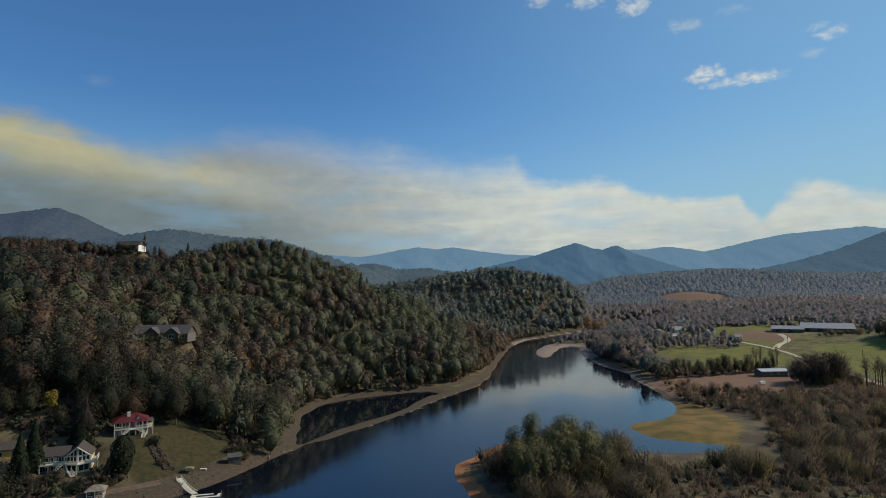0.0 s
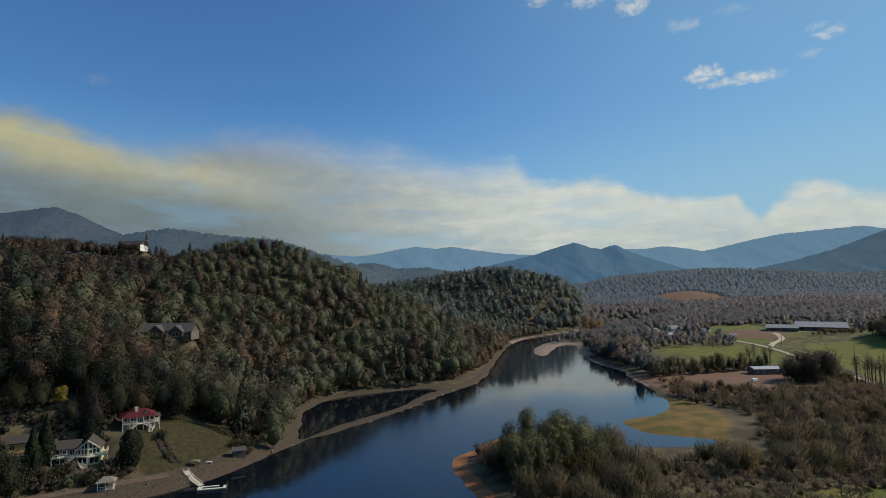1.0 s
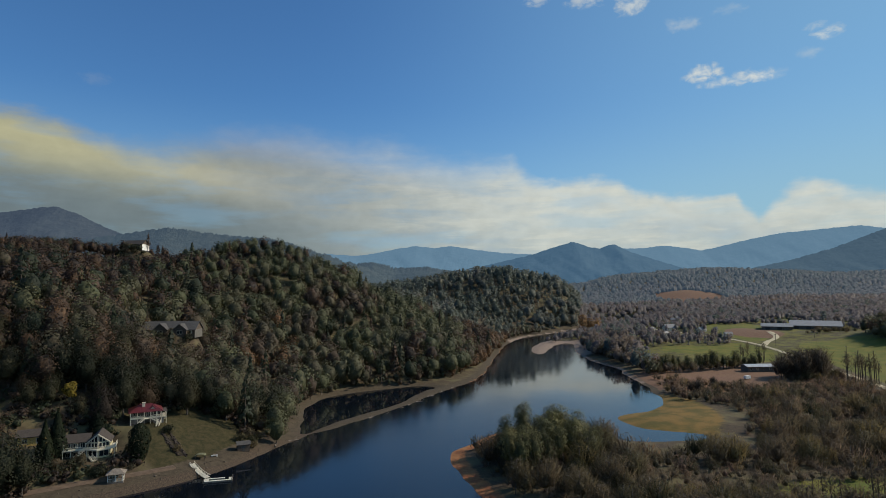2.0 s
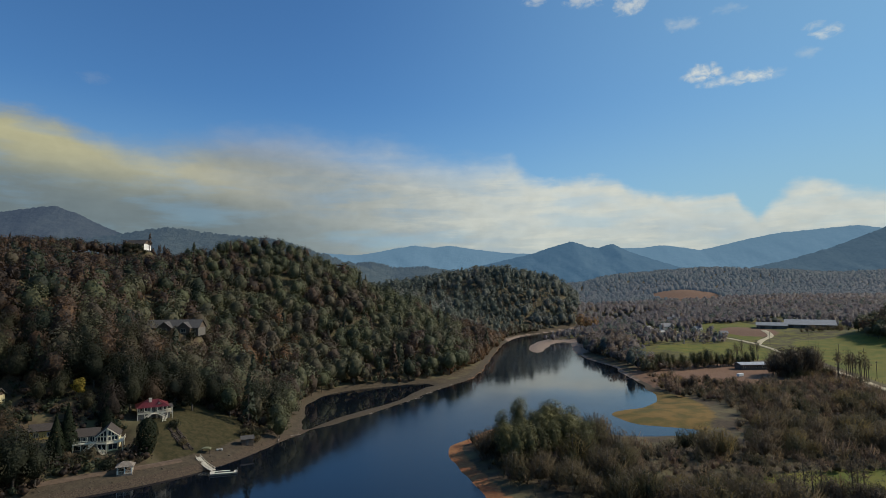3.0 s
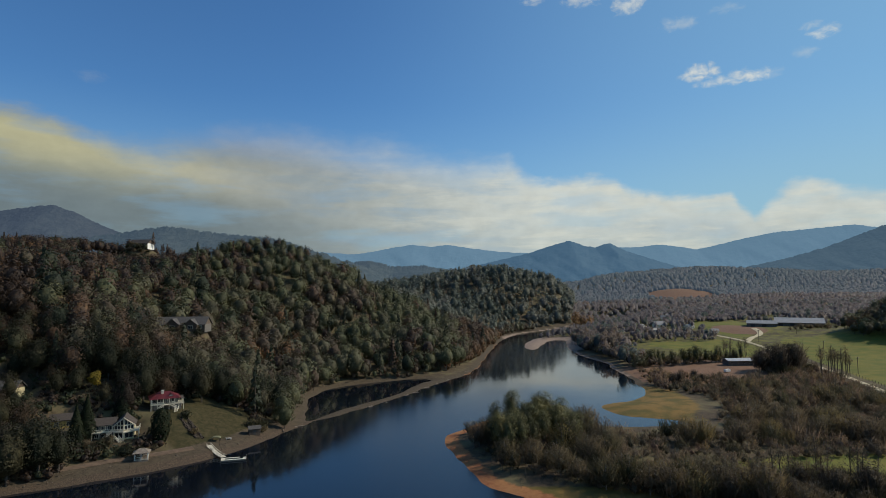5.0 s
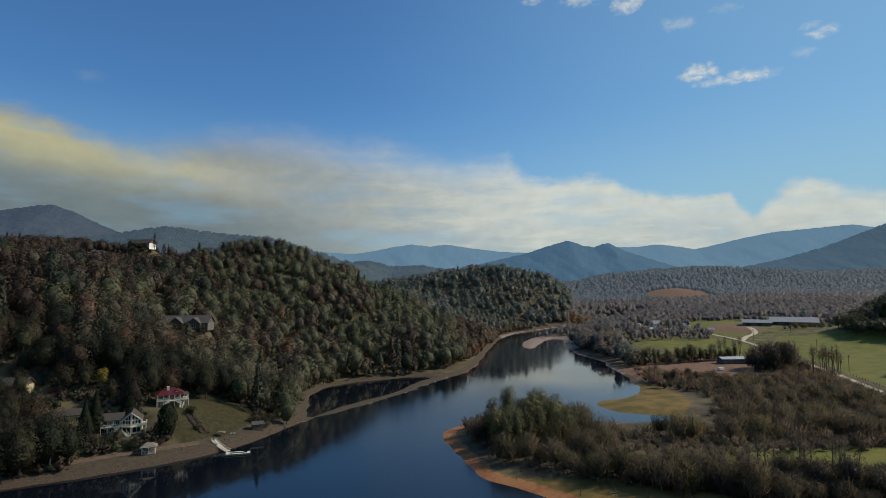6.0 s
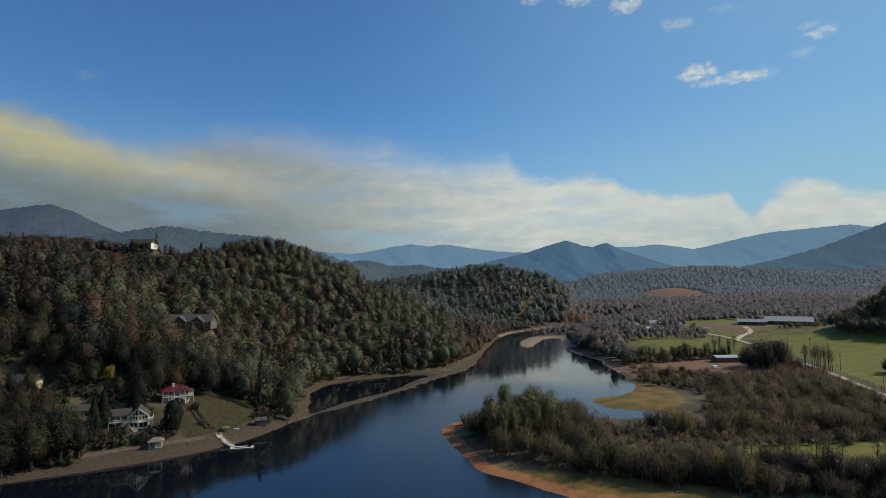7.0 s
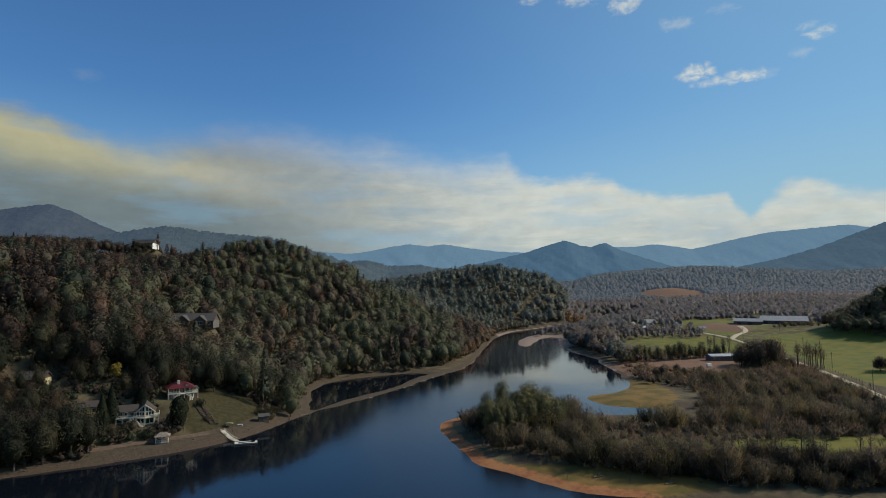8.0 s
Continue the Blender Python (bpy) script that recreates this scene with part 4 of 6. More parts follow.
CLEARINGS = [(300, 462, 40, 26), (158, 306, 36, 24), (408, 945, 48, 66), (318, 508, 44, 34), (146, 328, 9, 6), (350, 585, 22, 26), (298, 545, 34, 30)]
COTTAGES = ((221, 552, 10, 0.7), (252, 618, -20, 0.7), (327, 750, 5, 0.8), (203, 517, 30, 0.6), (245, 487, 0, 0.55), (240, 527, 25, 0.7), (262, 632, 15, 0.7), (217, 653, -15, 0.7), (338, 757, 5, 0.7), (206, 560, 40, 0.6), (380, 770, 10, 0.8))


def in_fields(x, y):
    k = field_gap(x, y) < 2.0
    for cx, cy, _, s in COTTAGES:
        k |= ((x - cx + 0.4 * 9) / (8.5 * s)) ** 2 + ((y - cy + 10) / 17) ** 2 < 1
    for cx, cy, rx, ry in CLEARINGS:
        k |= ((x - cx) / rx) ** 2 + ((y - cy) / ry) ** 2 < 1
    return k


def vale_keep(x, y):
    d = shore_gap(x, y)
    k = (d > 7) & ~side_left(x, y) & (x > 100) & ~behind_bend(x, y) & ~in_fields(x, y)
    k &= (road_line(x, y) > 7) & (away(x, y, LANEC, False) > 10)
    river = (x < 62 + 0.2 * y) & (y > 328) & (y < 520)
    open_land = (y < np.where(x < 250, 436, 478)) & ~river & (x < 420)
    dens = np.where(river, 0.95, np.where(open_land, 0.03, np.where(y < 530, 0.92, 0.93)))
    return k * dens


r3 = np.random.RandomState(13)
vx, vy, vz = scatter(100, 400, 325, 560, 7.0, vale_keep, r3)
vf = np.where(r3.rand(len(vx)) < 0.14, 0.05 * r3.rand(len(vx)), np.clip(0.74 + 0.24 * wave(vx, vy, 40.0, 3.0) + r3.normal(0, 0.15, len(vx)), 0, 1))
river = (vx < 62 + 0.2 * vy) & (vy < 520)
vf = np.where(river & (vf > 0.06), r3.uniform(0.86, 1.0, len(vx)), vf)
vs = np.where(river, r3.uniform(0.7, 1.25, len(vx)), r3.uniform(0.4, 0.85, len(vx)))
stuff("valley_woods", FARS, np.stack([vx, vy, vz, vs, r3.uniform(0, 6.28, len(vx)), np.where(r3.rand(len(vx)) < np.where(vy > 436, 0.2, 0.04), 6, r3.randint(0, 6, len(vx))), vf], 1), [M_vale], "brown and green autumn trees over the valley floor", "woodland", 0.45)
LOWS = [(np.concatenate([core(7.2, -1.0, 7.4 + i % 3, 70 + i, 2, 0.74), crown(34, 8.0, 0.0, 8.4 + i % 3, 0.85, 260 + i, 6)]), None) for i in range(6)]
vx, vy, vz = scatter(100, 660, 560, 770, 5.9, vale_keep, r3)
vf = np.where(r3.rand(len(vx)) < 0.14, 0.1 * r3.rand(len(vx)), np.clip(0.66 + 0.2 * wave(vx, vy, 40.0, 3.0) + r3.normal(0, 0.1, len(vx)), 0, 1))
stuff("upper_valley_woods", LOWS, np.stack([vx, vy, vz, r3.uniform(0.55, 0.98, len(vx)), r3.uniform(0, 6.28, len(vx)), r3.randint(0, 6, len(vx)), vf], 1), [M_vale], "autumn woods farther up the valley, greyed by haze in their colour", "woodland", 0.75)
TINY = [(np.concatenate([core(8.2, -1.0, 9.3, 60 + i, 2, 0.84), crown(10, 9.0, 0.0, 10.0, 1.1, 240 + i, 5)]), None) for i in range(5)]


def rim_keep(x, y):
    return ~behind_bend(x, y) * ~(((x - 408) / 50) ** 2 + ((y - 945) / 66) ** 2 < 1) * ((x > 0.08 * (y - 300)) * 0.95)


r4 = np.random.RandomState(14)
qx, qy, qz = scatter(120, 1350, 1020, 1480, 11.6, rim_keep, r4)
nx2, ny2, nz2 = scatter(120, 1000, 765, 1020, 8.6, rim_keep, r4)
qx, qy, qz = np.concatenate([qx, nx2]), np.concatenate([qy, ny2]), np.concatenate([qz, nz2])
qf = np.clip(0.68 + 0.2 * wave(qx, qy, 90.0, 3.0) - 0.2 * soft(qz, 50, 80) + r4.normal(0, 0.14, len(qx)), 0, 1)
qs4 = np.stack([qx, qy, qz, np.where(qy < 1020, r4.uniform(0.65, 1.0, len(qx)), r4.uniform(0.85, 1.3, len(qx))), r4.uniform(0, 6.28, len(qx)), r4.randint(0, 5, len(qx)), qf], 1)
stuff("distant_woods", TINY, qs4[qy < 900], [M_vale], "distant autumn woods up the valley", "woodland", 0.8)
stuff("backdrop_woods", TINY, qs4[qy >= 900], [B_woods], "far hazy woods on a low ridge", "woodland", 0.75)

# ---- plants near the water ----
r5 = np.random.RandomState(21)


def copies(proto, spots, lift=0.0):
    """Copies of a plant at x, y, size, turn; the first one stays where the first spot is."""
    for i, (x, y, s, a) in enumerate(spots):
        z = float(land(np.array([x]), np.array([y]))[0]) + lift
        m = pose(x, y, z, 0, 0, a)
        ob = proto if i == 0 else copy_thing(proto, m)
        ob.matrix_basis = m
        ob.scale = (s, s, s * r5.uniform(0.9, 1.12))


def spread(protos, xs, ys, lo, hi):
    k = r5.randint(0, len(protos), len(xs))
    for j, p in enumerate(protos):
        sel = np.where(k == j)[0]
        copies(p, [(xs[i], ys[i], r5.uniform(lo, hi), r5.uniform(0, 360)) for i in sel])


def patch(n, cx, cy, rx, ry, turn=0.0, gap=2.5):
    """n spots in an oval, no two nearer than gap."""
    out = []
    for _ in range(n * 40):
        a, r = r5.uniform(0, 6.283), math.sqrt(r5.rand())
        u, v = rx * r * math.cos(a), ry * r * math.sin(a)
        c, s = math.cos(radians(turn)), math.sin(radians(turn))
        x, y = cx + u * c - v * s, cy + u * s + v * c
        if all((x - p) ** 2 + (y - q) ** 2 > gap * gap for p, q in out):
            out.append((x, y))
        if len(out) == n:
            break
    return np.array(out).T


# tall green willows on the point
greens = [tree_thing("willow_tree", np.concatenate([core(5.4, 0.8, 13.6, 80 + i, 3, 0.55), crown(1900, 6.5, 0.8, 15.0, 0.2, 300 + i, 17)]), limbs(12.5, 3.6, 0.28, 300 + i, 9, 0.15), M_willow, M_bark, "tall leafy green tree among shrubs on the point", "tree", "green trees on the point") for i in range(4)]
gx, gy = patch(26, 30, 161, 11, 19, -25, 3.4)
spread(greens, gx, gy, 0.55, 1.05)
gx, gy = patch(8, 43, 160, 5, 8, 0, 3.0)
spread([copy_thing(g, pose(0, 0, 0)) for g in greens], gx, gy, 0.5, 0.85)
# grey-brown thickets
greys = [tree_thing("shrub_tree", np.concatenate([core(4.4, -0.2, 4.6, 330 + i, 3, 0.5), crown(720, 5.8, 0.1, 5.6 + 0.3 * i, 0.17, 330 + i, 9 + 2 * i, "round", 0.6), twigs(170, 6.0, 6.0, 330 + i)]), limbs(5.4, 2.7, 0.12, 330 + i, 9, 0.08, 2), M_brown, M_bare, "grey-brown autumn shrub tree with thinning leaves", "tree", "shrub trees by the water") for i in range(5)]
ax, ay = patch(74, 33, 148, 20, 40, -14, 2.9)
bx, by = patch(60, 68, 111, 40, 8, -6, 3.2)
cx2, cy2 = patch(46, 108, 166, 40, 18, 10, 4.4)
dx2, dy2 = patch(30, 139, 153, 13, 10, 0, 3.2)
fx2, fy2 = patch(44, 112, 100, 42, 6, -4, 3.0)
sx, sy = np.concatenate([ax, bx, cx2, dx2, fx2]), np.concatenate([ay, by, cy2, dy2, fy2])
line = np.interp(sx, [11, 15, 19, 31.5, 44.7, 58.7, 74.5, 110], [163, 147, 135.5, 121, 113, 104, 98.5, 92])
ok = (shore_gap(sx, sy) > 4.5) & (sx > 11) & (sy > line) & ~((sx > 54) & (sx < 106) & (sy > 164) & (sy < 192)) & ~((sy > 120) & (sy < 136) & (sx > 84) & (sx < 160))
sx, sy = sx[ok], sy[ok]
front = (sx > 76) & (sy < 120)
spread(greys, sx[~front], sy[~front], 0.7, 1.55)
spread([copy_thing(g, pose(0, 0, 0)) for g in greys], sx[front], sy[front], 0.65, 1.15)
hx2, hy2 = patch(42, 152, 205, 40, 44, 0, 5.5)
ok = (road_line(hx2, hy2) > 6) & (np.hypot(hx2 - 97, hy2 - 222) > 30)
spread([copy_thing(g, pose(0, 0, 0)) for g in greys], hx2[ok], hy2[ok], 0.7, 1.4)
# larger brown trees in the middle of the flats
lx, ly = patch(34, 88, 108, 34, 8, -6, 4.6)
ok = (ly > np.interp(lx, [44.7, 58.7, 74.5, 110, 140], [115, 106, 101, 95, 90])) & (ly < 118)
lx, ly = lx[ok], ly[ok]
spread([copy_thing(g, pose(0, 0, 0)) for g in greys], lx[lx < 76], ly[lx < 76], 1.1, 1.6)
spread([copy_thing(g, pose(0, 0, 0)) for g in greys], lx[lx >= 76], ly[lx >= 76], 0.75, 1.1)
# dark grove by the road, hedge and poplars
darks = [tree_thing("oak_tree", np.concatenate([core(8.6, 0.2, 14.0, 90 + i, 3, 0.5), crown(760, 9.5, 0.3, 15.5, 0.34, 360 + i, 18), twigs(260, 9.6, 15.0, 360 + i, 0.11)]), limbs(13, 4.4, 0.35, 360 + i, 8, 0.2), M_grove, M_bark, "large dark brown-leaved tree in a roadside grove", "tree", "roadside grove trees") for i in range(3)]
ex, ey = patch(17, 195, 302, 15, 8, 15, 4.2)
spread(darks, ex, ey, 0.55, 1.2)
ex, ey = patch(34, 158, 337, 38, 6, 8, 3.4)
spread([copy_thing(d, pose(0, 0, 0)) for d in greens], ex, ey, 0.45, 0.8)
ex, ey = patch(24, 196, 297, 18, 7, 15, 3.2)
spread([copy_thing(d, pose(0, 0, 0)) for d in greys], ex, ey, 0.55, 0.95)
ex, ey = patch(22, 156, 335, 38, 4, 14, 3.4)
spread([copy_thing(d, pose(0, 0, 0)) for d in greys], ex, ey, 0.6, 1.05)
ex, ey = patch(16, 134, 262, 18, 22, 20, 4.5)
spread([copy_thing(d, pose(0, 0, 0)) for d in darks + greys], ex, ey, 0.3, 0.55)
ex, ey = np.array([(238, 265), (241, 262), (244, 268), (240, 270), (246, 262), (248, 266), (-258, 462), (-263, 458), (-252, 468), (-268, 466), (-262, 470), (140, 156), (144, 150), (149, 147), (146, 157), (152, 153), (155, 147), (102, 100), (108, 98), (113, 97), (97, 102), (119, 96), (126, 95)], float).T
spread([copy_thing(d, pose(0, 0, 0)) for d in darks], ex, ey, 0.42, 0.62)
bare = [tree_thing("bare_tree", crown(150, 4.0, 5.5, 11.5, 0.2, 380 + i, 8), limbs(11.5, 2.3, 0.22, 380 + i, 13, 0.35, 4), M_brown, M_bark, "slender nearly leafless tree beside the meadow", "tree", "slender bare trees") for i in range(4)]
bxs = np.array([78, 80.6, 83, 86, 90.7, 91.8, 95, 98.5, 100, 102.9, 105.5, 116.1, 119])
bys = 111 + r5.uniform(-1.5, 2.5, len(bxs))
spread(bare, bxs, bys, 0.75, 1.05)
exs, eys = patch(14, 212, 287, 4, 13, 10, 2.0)
spread([copy_thing(d, pose(0, 0, 0)) for d in bare], exs, eys, 0.9, 1.35)
exs, eys = patch(22, 142, 215, 48, 48, 10, 9.0)
ok = np.hypot(exs - 95, eys - 222) > 32
exs, eys = exs[ok], eys[ok]
spread([copy_thing(d, pose(0, 0, 0)) for d in bare], exs, eys, 0.4, 0.75)
exs, eys = patch(9, 200, 360, 16, 6, 10, 2.5)
spread([copy_thing(d, pose(0, 0, 0)) for d in bare], exs, eys, 0.8, 1.2)
# orange trees where the river bends
rusty = tree_thing("orange_tree", np.concatenate([core(7.0, 0.2, 11.0, 95, 3, 0.6), crown(260, 8.0, 0.3, 12.5, 0.5, 370, 10)]), limbs(10, 3.6, 0.3, 370, 7, 0.2), M_orange, M_bark, "orange-brown autumn tree at the river bend", "tree", "orange trees at the bend")
copies(rusty, [(168, 672, 1.3, 0), (176, 678, 1.6, 70), (183, 676, 1.2, 140), (188, 690, 1.5, 200), (172, 690, 1.7, 260), (161, 666, 0.8, 30)])
ex, ey = patch(16, 318, 466, 26, 4, 10, 2.6)
spread([copy_thing(d, pose(0, 0, 0)) for d in greys], ex, ey, 0.5, 0.95)
# bare snags on the drained mud
snags = [tree_thing("snag", None, limbs(2.6, 1.3, 0.09, 395 + i, 6, 0.3, 3), None, M_bark, "small dead dark snag standing on the bare shore", "dead tree", "dead snags on the shore") for i in range(3)]
nxs = np.array([15.5, 19.5, 21, 24.4, 27.8, 29, 38.2, 36, 44, 13.5, 17.2, 51, 60, 22.5])
nys = np.array([146, 132.5, 128, 124.7, 120.8, 124, 111, 107, 108, 158, 139, 104, 102, 119])
spread(snags, nxs, nys, 0.5, 1.15)
# by the houses
cyp = tree_thing("round_cypress", crown(2400, 6.0, 0.1, 9.4, 0.28, 410, 10, "egg"), stem([(0, 0, -0.5), (0, 0, 4), (0, 0, 8.5)], 0.2, 0.05), M_dark, M_bark, "dense dark evergreen beside the lawn", "tree", "dark evergreens by the houses")
copies(cyp, [(-81.2, 151.8, 0.95, 20)])
fir = tree_thing("fir_tree", crown(1900, 5.6, 0.1, 11.5, 0.3, 412, 10, "cone"), stem([(0, 0, -0.5), (0, 0, 5), (0, 0, 11.2)], 0.2, 0.04), M_dark, M_bark, "dark pointed evergreen beside the lake house", "tree", "dark firs by the houses")
copies(fir, [(-99.4, 141.0, 0.6, 80), (-101.6, 143.5, 0.9, 140), (-100.6, 147.0, 1.05, 10), (-97.5, 160.5, 1.0, 70)])
yel = tree_thing("yellow_tree", crown(700, 5.2, 2.2, 8.4, 0.3, 420, 9), limbs(6.5, 2.4, 0.14, 420, 7), M_yellow, M_bark, "small tree with bright yellow autumn leaves", "tree", "")
copies(yel, [(-110.4, 168.0, 0.85, 0)])
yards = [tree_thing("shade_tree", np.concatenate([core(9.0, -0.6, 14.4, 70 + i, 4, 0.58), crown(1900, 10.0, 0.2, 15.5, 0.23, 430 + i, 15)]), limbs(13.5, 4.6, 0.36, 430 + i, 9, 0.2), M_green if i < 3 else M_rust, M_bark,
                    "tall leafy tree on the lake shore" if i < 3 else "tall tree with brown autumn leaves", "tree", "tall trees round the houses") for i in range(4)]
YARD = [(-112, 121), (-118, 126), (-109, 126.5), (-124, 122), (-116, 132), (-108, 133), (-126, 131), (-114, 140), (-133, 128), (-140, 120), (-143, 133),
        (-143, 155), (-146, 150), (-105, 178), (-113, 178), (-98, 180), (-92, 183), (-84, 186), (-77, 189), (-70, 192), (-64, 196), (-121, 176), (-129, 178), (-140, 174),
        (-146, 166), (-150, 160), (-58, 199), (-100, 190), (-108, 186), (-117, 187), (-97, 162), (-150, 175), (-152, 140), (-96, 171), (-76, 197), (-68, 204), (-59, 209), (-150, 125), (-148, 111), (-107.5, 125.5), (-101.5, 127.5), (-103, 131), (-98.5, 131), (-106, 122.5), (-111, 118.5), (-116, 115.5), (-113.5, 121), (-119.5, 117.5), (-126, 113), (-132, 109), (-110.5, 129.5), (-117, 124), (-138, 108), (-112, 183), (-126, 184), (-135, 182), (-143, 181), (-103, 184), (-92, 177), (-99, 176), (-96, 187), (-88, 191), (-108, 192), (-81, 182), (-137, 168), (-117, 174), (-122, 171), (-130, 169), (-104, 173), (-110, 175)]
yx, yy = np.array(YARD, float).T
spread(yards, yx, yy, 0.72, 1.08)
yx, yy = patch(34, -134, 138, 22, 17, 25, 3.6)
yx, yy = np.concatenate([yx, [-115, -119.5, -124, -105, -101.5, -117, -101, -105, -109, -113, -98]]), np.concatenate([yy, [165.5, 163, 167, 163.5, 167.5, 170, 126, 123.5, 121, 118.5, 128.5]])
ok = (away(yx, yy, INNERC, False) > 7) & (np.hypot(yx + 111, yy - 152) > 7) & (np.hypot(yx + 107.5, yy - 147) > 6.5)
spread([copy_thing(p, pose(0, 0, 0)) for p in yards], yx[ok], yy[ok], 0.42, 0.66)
bush = [tree_thing("bush", crown(320, 3.4, 0.0, 2.3, 0.2, 450 + i, 8), limbs(1.6, 1.0, 0.05, 450 + i, 5, 0.1), M_brown if i else M_green, M_bark, "low garden bush on the bank below the house", "bush", "bushes round the houses") for i in range(3)]
qx2 = np.array([-98, -96, -94, -92.5, -90, -88, -86.5, -84.5, -82.5, -81, -99.5, -95, -91, -87, -83.5, -80.5, -62, -60, -58.5, -57.5, -55.5, -61, -59, -57, -84, -80, -74.5, -101, -103, -105])
qy2 = np.array([142, 141.5, 142, 143.5, 143, 144.5, 143.5, 145, 146, 148, 140, 139.7, 140.8, 142, 144, 151, 178, 176, 179, 183, 187, 182, 186, 175, 152.5, 166.5, 160, 141, 139, 141])
spread(bush, qx2, qy2, 0.6, 1.35)

hb, hc = patch(40, -106, 236, 15, 7.5, 0, 1.9)
spread([copy_thing(b, pose(0, 0, 0)) for b in bush], hb, hc, 0.9, 1.7)
hb, hc = patch(30, -238, 443.5, 13, 5.5, 0, 1.8)
spread([copy_thing(b, pose(0, 0, 0)) for b in bush], hb, hc, 1.1, 2.0)
hb, hc = patch(18, 92, 106, 30, 5.5, -4, 4.0)
ok = hc > np.interp(hb, [48.3, 57, 66, 74.5, 110], [110, 106.7, 103, 100.4, 94])
spread([copy_thing(d, pose(0, 0, 0)) for d in darks], hb[ok], hc[ok], 0.34, 0.52)
# scrub over the flats, reeds and weeds: too many to count
SCR = [(np.concatenate([core(2.9, -0.4, 2.4, 500 + i, 2, 0.58), crown(105, 3.9, 0.0, 3.2, 0.18, 500 + i, 9, "round", 0.6), twigs(45, 4.0, 3.8, 500 + i)]), stem([(0, 0, -0.2), (0.2, 0.1, 1.6), (0.1, 0.3, 3.0)], 0.05, 0.02, 3)) for i in range(6)]
SCR += [(crown(60, 1.8, 0.0, 1.1, 0.18, 520 + i, 6), None) for i in range(3)]


def scrub_keep(x, y):
    d = shore_gap(x, y)
    k = (d > 6) & (y > np.interp(x, [11, 15, 19, 31.5, 44.7, 58.7, 74.5, 110], [163, 147, 135.5, 121, 113, 104, 98.5, 92])) & ~side_left(x, y) & (road_line(x, y) > 5) & ~((y > 120) & (y < 136) & (x > 86))
    k &= ~((x - 97) ** 2 / 20 ** 2 + (y - 222) ** 2 / 34 ** 2 < 1) & ~((x - 165) ** 2 / 38 ** 2 + (y - 300) ** 2 / 24 ** 2 < 1) & ~((x - 145) ** 2 / 11 ** 2 + (y - 318) ** 2 / 6 ** 2 < 1)
    k &= x < np.interp(y, [90, 214, 250, 293, 350], [230, 198, 209, 220, 230])
    k &= ~((x > 56) & (x < 104) & (y > 166) & (y < 190)) & ~((x < 84) & (y > 196) & (y < 245))
    return k * np.where((x < 110) & (y < 205), 0.96, 0.74 + 0.3 * wave(x, y, 14.0, 5.0))


ux, uy, uz = scatter(14, 232, 92, 312, 3.35, scrub_keep, r5)
uf = np.clip(0.5 + 0.3 * wave(ux, uy, 22.0, 7.0) + r5.normal(0, 0.3, len(ux)) - 0.25 * (ux < 110) * (uy < 205), 0, 1)
uw = np.where(r5.rand(len(ux)) < 0.3, r5.randint(6, 9, len(ux)), r5.randint(0, 6, len(ux)))
stuff("scrub", SCR, np.stack([ux, uy, uz, np.clip(1.12 - 0.25 * (ux < 110) * (uy < 205) + 0.45 * wave(ux, uy, 16.0, 2.0) + r5.normal(0, 0.25, len(ux)), 0.35, 2.1), r5.uniform(0, 6.28, len(ux)), uw, uf], 1), [M_scrub, M_bare], "brown autumn scrub covering the river flats", "scrub")


def knoll_keep(x, y):
    return ((x - 366) ** 2 / 58 ** 2 + (y - 402) ** 2 / 52 ** 2 < 1) * 0.97


kx, ky, kz = scatter(285, 420, 340, 460, 6.5, knoll_keep, r5)
stuff("knoll_woods", MIDS, np.stack([kx, ky, kz, r5.uniform(0.8, 1.2, len(kx)), r5.uniform(0, 6.28, len(kx)), r5.randint(0, 8, len(kx)), np.clip(r5.normal(0.52, 0.16, len(kx)), 0, 1)], 1), [M_woods, M_bark], "small wooded knoll beside a green field", "woodland")


def bank_keep(x, y):
    d = shore_gap(x, y)
    return ((d > 9) & (d < 26) & ~side_left(x, y) & (x > 100) & (y > 322) & (y < 480)) * 0.6 + ((away(x, y, INNERC, False) > 0.6 + 0.6 * wave(x, y, 7.0, 1.0)) & (away(x, y, INNERC, False) < 11) & side_left(x, y) & (y > 186) & (y < 640)) * 0.85


jx, jy, jz = scatter(-130, 150, 186, 640, 4.0, bank_keep, r5)
jf = np.clip(0.66 + r5.normal(0, 0.14, len(jx)), 0, 1)
jf = np.where((jx > 2) & (jx < 66) & (jy > 300) & (r5.rand(len(jx)) < 0.75), r5.uniform(0.83, 0.93, len(jx)), jf)
SMALL = [(np.concatenate([core(7.4, 0.0, 9.4, 30 + i, 2, 0.62), crown(110, 9.0, 0.2, 11.0, 0.55, 560 + i, 9)]), None) for i in range(8)]
stuff("bank_trees", SMALL, np.stack([jx, jy, jz, np.where(jx > 70, r5.uniform(0.5, 1.0, len(jx)), np.where(jx > 5, r5.uniform(0.4, 0.9, len(jx)), r5.uniform(0.25, 0.66, len(jx)))), r5.uniform(0, 6.28, len(jx)), r5.randint(0, 8, len(jx)), jf], 1), [M_woods], "brown waterside trees and shrubs along the banks", "woodland")


